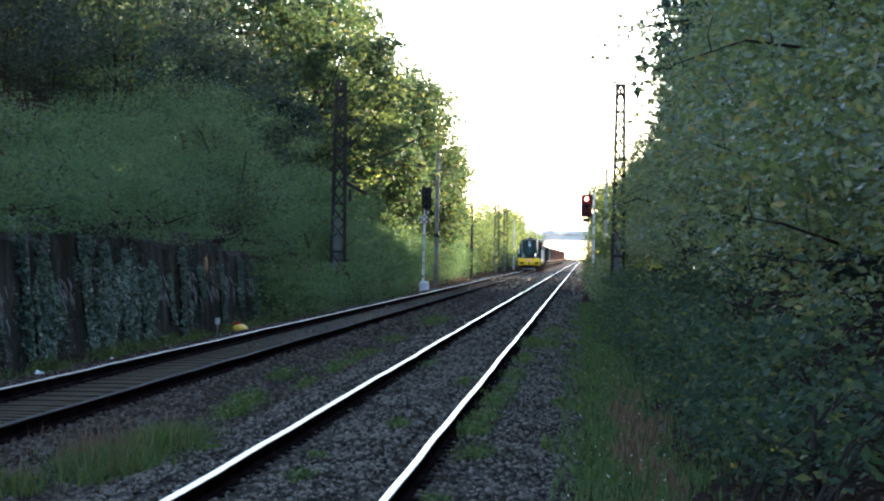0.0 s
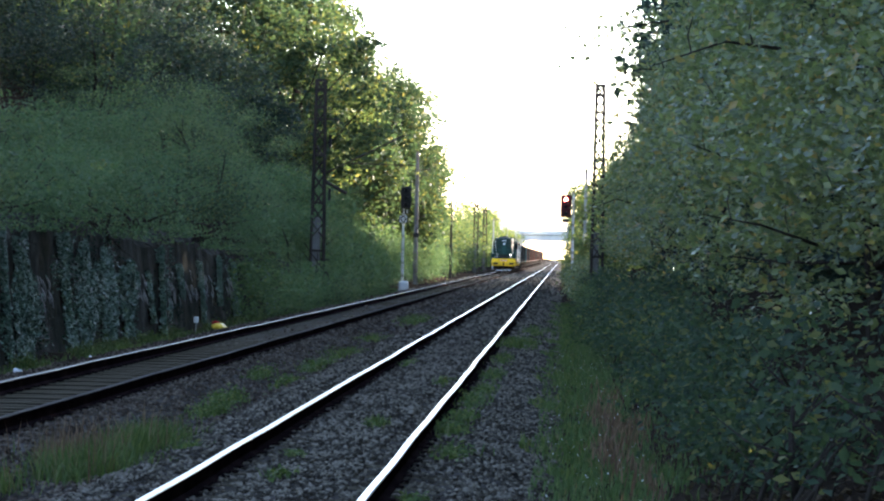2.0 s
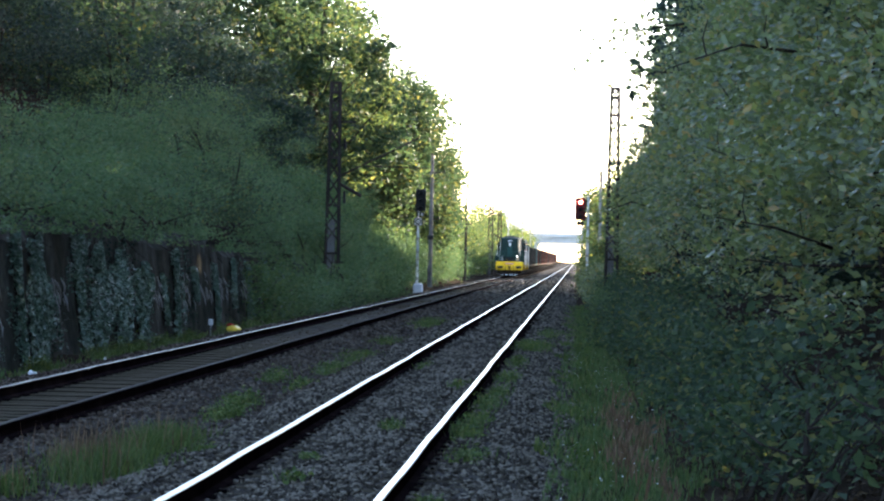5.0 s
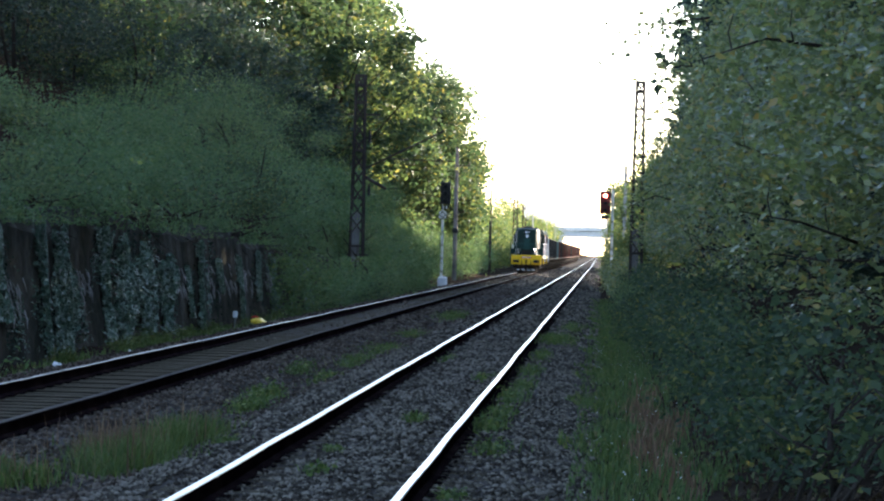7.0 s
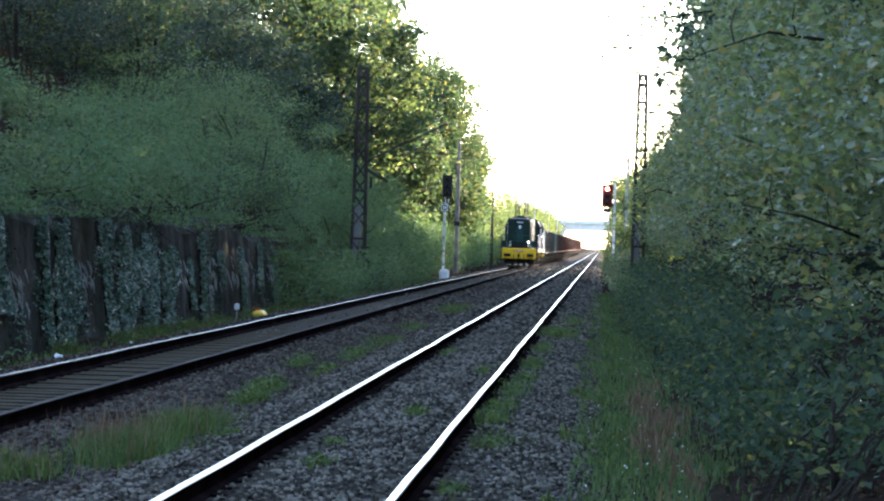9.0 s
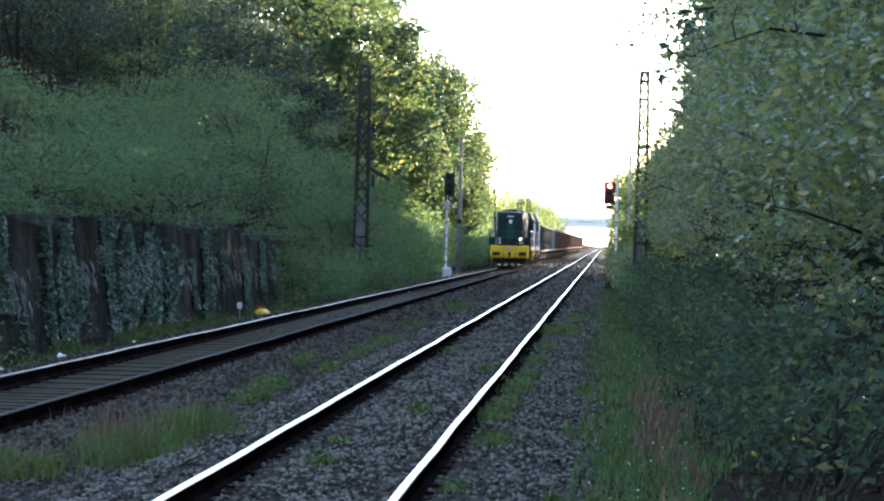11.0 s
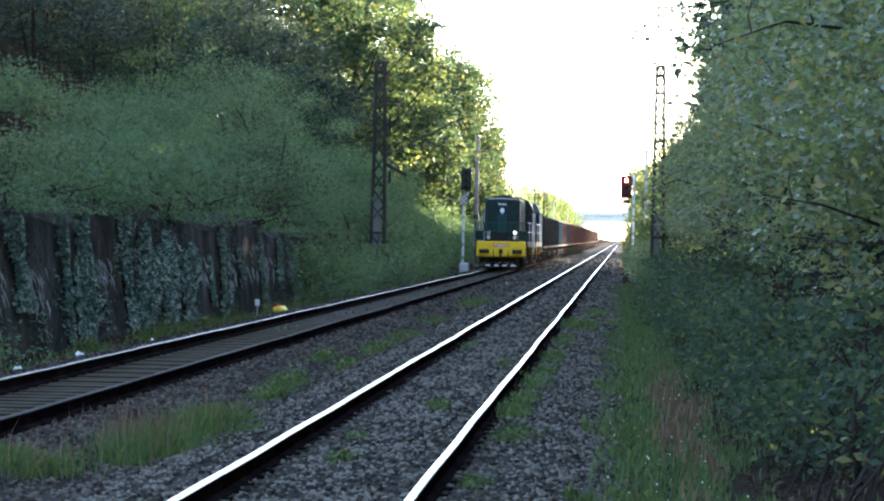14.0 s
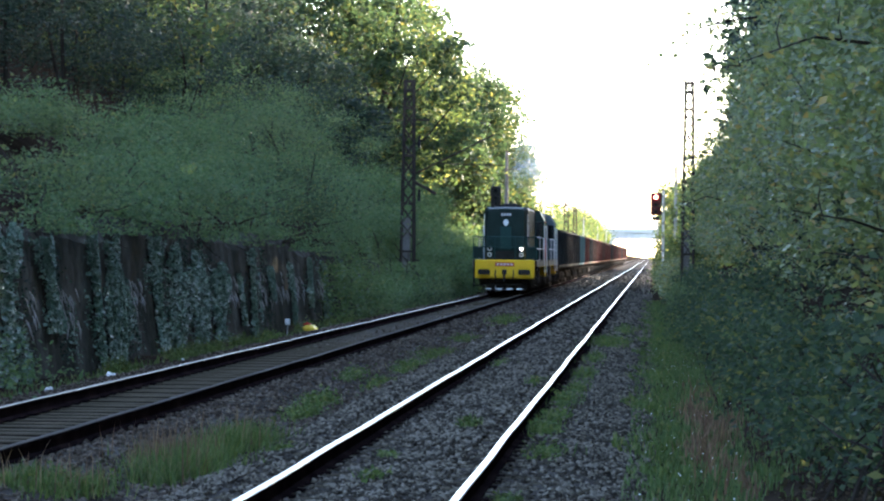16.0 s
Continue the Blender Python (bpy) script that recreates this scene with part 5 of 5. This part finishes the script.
for wy, wr in ((47.5, 0.5), (53.2, 0.8), (55.4, 1.0), (58.0, 1.1), (61.5, 0.9), (66.0, 1.0), (73.5, 1.2), (79.0, 1.5), (84.0, 1.5)):
    weed(-9.05, wy, 0.3, wr, 0.3, 60, 240)
weed(-1.05, 45.0, 0.2, 2.0, 0.12, 110, 130)
weed(-2.0, 31.0, 0.12, 0.6, 0.12, 90, 50)
weed(-1.75, 42.0, 0.12, 1.2, 0.1, 70, 60)
weed(-2.6, 49.0, 0.15, 1.5, 0.1, 60, 70)
weed(-2.45, 26.0, 0.1, 0.4, 0.08, 40, 25)
weed(-3.6, 27.5, 0.15, 0.4, 0.1, 60, 30)

# litter at the wall's foot
BAG = mat("yellow_plastic", [(0.6, 0.38, 0.03), (0.8, 0.55, 0.06)], 0.4, scale=6, fine=20, bump=0.3)
t = thing("plastic_bag", pose(-8.75, 72, -0.34), "crumpled yellow plastic bag by the wall", "litter")
rings = []
for k in range(6):
    a = k / 5
    r = 0.19 * math.sin(math.pi * (0.12 + 0.8 * a)) ** 0.6
    rings.append([(r * (1 + 0.25 * math.sin(i * 2.4 + k)) * math.cos(i * math.tau / 12), 1.3 * r * math.sin(i * math.tau / 12), 0.22 * a) for i in range(12)])
part("sack", Shape().loft(rings), BAG, t)
part("knot", Shape().tube([(0, 0, 0.2), (-0.1, 0, 0.25), (-0.19, 0, 0.22)], [0.05, 0.035, 0.02], 6), RED, t, "reddish twisted neck")
t = thing("marker_stake", pose(-9.1, 70, -0.36), "small white marker stake by the wall", "marker")
part("stick", Shape().tube([(0, 0, 0), (0.02, 0, 0.3)], 0.015, 6), CONCRETE, t)
part("tip", Shape().box(-0.05, 0.07, -0.03, 0.03, 0.28, 0.44, 0.02), WHITE, t)
for x, y, s in ((-8.7, 45, 0.1), (-8.8, 52.5, 0.06), (-8.65, 66.5, 0.06), (-8.75, 40.5, 0.08)):
    t = thing("litter_scrap", pose(x, y, -0.36, 0, 0, y * 40), "pale scrap of paper litter by the wall", "litter", "scraps at the wall's foot")
    part("paper", Shape().loft([[(-s, -s, 0.0), (s, -s * 0.8, 0.02), (s * 0.9, s, 0.0), (-s, s * 0.7, 0.03)], [(-s * 0.7, -s * 0.6, s), (s * 0.5, -s * 0.5, s * 1.3), (s * 0.6, s * 0.5, s), (-s * 0.6, s * 0.4, s * 1.5)]]), WHITE, t)

# leaning coppice stems, roots and dead twigs at the foot of the bank
GREY_BARK = mat("grey_bark", [(0.022, 0.018, 0.014), (0.036, 0.03, 0.024), (0.058, 0.05, 0.04)], 0.95, scale=4, fine=30, bump=0.6, stretch=(1, 1, 0.3), spec=0.02)
for i in range(44):
    y = 16.5 + i * 0.3 + 0.15 * math.sin(i * 5.1)
    x = 1.22 + 0.62 * rng.uniform() + (0.2 if y > 24 else 0)
    thick = i % 5 == 0
    t = thing("leaning_stem" if thick else "dead_stem", pose(x, y, verge_z(x, y) - 0.04), "grey woody stem leaning at the foot of the bank" if thick else "thin dead twig leaning at the foot of the bank", "stem", "stems at the bank's foot")
    dx, dz, dy = rng.uniform(0.15, 0.6), rng.uniform(0.45, 1.0), rng.normal() * 0.2
    r = rng.uniform(0.012, 0.02) if thick else rng.uniform(0.006, 0.012)
    part("wood", Shape().tube([(0, 0, 0), (dx * 0.3, dy * 0.4, dz * 0.4), (dx * 0.6, dy * 0.5, dz * 0.75), (dx, dy, dz)], [r * 1.3, r, r * 0.8, r * 0.5], 6), GREY_BARK if thick or i % 3 else BARK, t)
P = scatter(2600, 1.05, 2.6, 15, 34, ground_z)
P[:, 2] += 0.03
LITTER = leaf_mat("dead_leaf", [(0.0, (0.03, 0.022, 0.016)), (0.6, (0.055, 0.04, 0.028)), (1.0, (0.1, 0.075, 0.045))], 0.1, 0.8, 0.05)
tagged(new("leaf_litter", leaf_cloud("leaf_litter", P, 0.075, LITTER, rng, droop=0.0, flat=0.5)), "brown dead leaves on the bank's foot", "leaf litter", "", "stuff")


# ---- loose ballast and sleepers ----
def stones(name, n, x0, x1, y0, y1, size, material, label, power=1.0):
    x = rng.uniform(x0, x1, n)
    y = y0 + (y1 - y0) * rng.uniform(0, 1, n) ** power
    for rx in (RIGHT - GAUGE, RIGHT + GAUGE, LEFT - GAUGE, LEFT + GAUGE):
        ok = np.abs(x - rx) > 0.085
        x, y = x[ok], y[ok]
    ok = (np.abs(x - LEFT) > 0.68) | (rng.uniform(size=len(x)) < 0.05)
    x, y = x[ok], y[ok]
    d = np.abs(x - RIGHT)
    ok = (d < 0.42) | (d > 1.32) | (rng.uniform(size=len(x)) < 0.35)
    x, y = x[ok], y[ok]
    n = len(x)
    s = size * rng.uniform(0.55, 1.35, n)
    base = np.array([(1, 0, 0), (0, 1, 0), (-1, 0, 0), (0, -1, 0), (0, 0, 1), (0, 0, -1)], float)
    V = base[None] * (0.5 * rng.uniform(0.65, 1.25, (n, 6, 1)))
    V += rng.normal(size=(n, 6, 3)) * 0.1
    a = rng.normal(size=(n, 3, 3))
    q, _ = np.linalg.qr(a)
    V = np.einsum("nij,nkj->nki", q, V) * s[:, None, None]
    V[:, :, 2] *= 0.75
    z = np.array([bed_z(a, b) for a, b in zip(x, y)])
    V += np.stack([x, y, z + s * 0.12], 1)[:, None]
    F = np.array([[0, 1, 4], [1, 2, 4], [2, 3, 4], [3, 0, 4], [1, 0, 5], [2, 1, 5], [3, 2, 5], [0, 3, 5]])
    F = (np.arange(n)[:, None, None] * 6 + F).reshape(-1, 3)
    tagged(new(name, tri_mesh(name, V.reshape(-1, 3), F, material)), label, "ballast", "", "stuff")


stones("ballast_stones", 48000, -3.9, 0.05, 17, 62, 0.057, STONE, "grey crushed ballast stones", 1.25)
stones("ballast_stones", 5000, -9.0, 0.05, -4, 18, 0.09, STONE, "grey crushed ballast stones")
stones("ballast_stones", 14000, -3.9, 0.0, 60, 150, 0.1, STONE, "grey crushed ballast stones", 1.2)
stones("ballast_stones", 30000, -9.0, -3.9, 18, 70, 0.058, BROWN_STONE, "rust-stained ballast stones", 1.25)
stones("ballast_stones", 9000, -9.0, -3.9, 68, 150, 0.1, BROWN_STONE, "rust-stained ballast stones", 1.2)

stones("ballast_stones", 8000, -9.0, -0.2, 148, 330, 0.17, STONE, "grey crushed ballast stones", 1.1)
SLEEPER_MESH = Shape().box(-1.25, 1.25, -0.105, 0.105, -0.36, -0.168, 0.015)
SLEEPER_MESH = mesh("sleeper", SLEEPER_MESH.v, SLEEPER_MESH.f, SLEEPER, SIDE_SHADE)
# upward faces keep the concrete, all others take the painted shade
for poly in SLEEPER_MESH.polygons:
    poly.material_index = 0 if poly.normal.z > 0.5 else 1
STEP = 0.6
for track, x in ((TRACK_R, RIGHT), (TRACK_L, LEFT)):
    far = Shape()
    clips = Shape()
    for i in range(-26, 640):
        y = 8 + i * STEP
        if i < 150:
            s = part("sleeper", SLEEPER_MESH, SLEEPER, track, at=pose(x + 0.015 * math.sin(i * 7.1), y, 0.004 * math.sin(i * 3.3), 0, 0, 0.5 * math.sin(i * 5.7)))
        else:
            far.box(x - 1.25, x + 1.25, y - 0.105, y + 0.105, -0.36, -0.168)
        if i < 260:
            for sx in (-1, 1):
                for e in (-1, 1):
                    c = x + sx * GAUGE + e * 0.1
                    clips.box(c - 0.04, c + 0.04, y - 0.05, y + 0.05, -0.17, -0.145)
    tagged(part("sleepers_far", far, SLEEPER, track), kind="stuff")
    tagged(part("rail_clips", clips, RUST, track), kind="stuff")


# ---- exhaust smoke, in rigid puffs that drift with the train ----
SMOKE = bpy.data.materials.new("thin_smoke")
SMOKE.use_nodes = True
sn, sl = SMOKE.node_tree.nodes, SMOKE.node_tree.links
s_tex, s_ramp, s_mix = sn.new("ShaderNodeTexNoise"), sn.new("ShaderNodeMapRange"), sn.new("ShaderNodeMixShader")
s_clear, s_haze = sn.new("ShaderNodeBsdfTransparent"), sn.new("ShaderNodeBsdfTranslucent")
s_tex.inputs["Scale"].default_value, s_tex.inputs["Detail"].default_value = 0.5, 4
s_ramp.inputs["From Min"].default_value, s_ramp.inputs["From Max"].default_value = 0.38, 0.75
s_ramp.inputs["To Min"].default_value, s_ramp.inputs["To Max"].default_value = 0.0, 0.5
s_haze.inputs["Color"].default_value = (0.85, 0.86, 0.84, 1)
sl.new(s_tex.outputs["Fac"], s_ramp.inputs["Value"])
sl.new(s_ramp.outputs[0], s_mix.inputs[0])
sl.new(s_clear.outputs[0], s_mix.inputs[1])
sl.new(s_haze.outputs[0], s_mix.inputs[2])
sl.new(s_mix.outputs[0], sn["Material Output"].inputs["Surface"])
PUFFS = []
for i, (back, x, z, r) in enumerate(((7, 0.2, 5.2, 0.9), (17, 0.5, 6.4, 1.5), (34, 1.0, 6.6, 2.2), (62, 1.6, 7.4, 3.0), (100, 2.2, 7.8, 3.8))):
    g = bmesh.new()
    bmesh.ops.create_icosphere(g, subdivisions=4, radius=1.0)
    for v in g.verts:
        k = 1 + 0.35 * noise.noise(v.co * 1.6 + Vector((i * 7.0, 0, 0))) + 0.12 * noise.noise(v.co * 5.0)
        v.co = Vector((v.co.x * r * k, v.co.y * r * 1.8 * k, v.co.z * r * 0.8 * k))
    ob = part("smoke_puff", g, SMOKE, None)
    for poly in ob.data.polygons:
        poly.use_smooth = True
    tagged(ob, "thin grey exhaust smoke drifting above the train", "smoke", "exhaust smoke")
    ob.matrix_basis = pose(LEFT + x, 337.6 + back, z)
    PUFFS.append((ob, back, x, z))

# ---- what moves ----
def motions():
    for ob, back in TRAIN:
        walk(ob, [(t, pose(LEFT, TRAIN_AT(t) + back, 0)) for t in (0.0, 4.0, 8.0, 12.0, 16.0)])
    for ob, back, x, z in PUFFS:
        walk(ob, [(t, pose(LEFT + x + 0.03 * t, TRAIN_AT(t) + back + 0.25 * t, z + 0.02 * t)) for t in (0.0, 4.0, 8.0, 12.0, 16.0)])
    # the wheels of the leading vehicles roll
    steps = [k * 0.05 for k in range(321)]
    for ob, back in TRAIN[:4]:
        for w in ob.children:
            if w.name.startswith("wheelset"):
                y, r = w.location.y, w.location.z
                walk(w, [(t, pose(0, y, r, math.degrees((TRAIN_AT(0) - TRAIN_AT(t)) / r), 0, 0)) for t in steps])


def TRAIN_AT(t):
    """Distance of the first buffer beam along the line."""
    return 337.6 - 13.9 * t + 0.0512 * t * t - 0.001372 * t ** 3


motions()
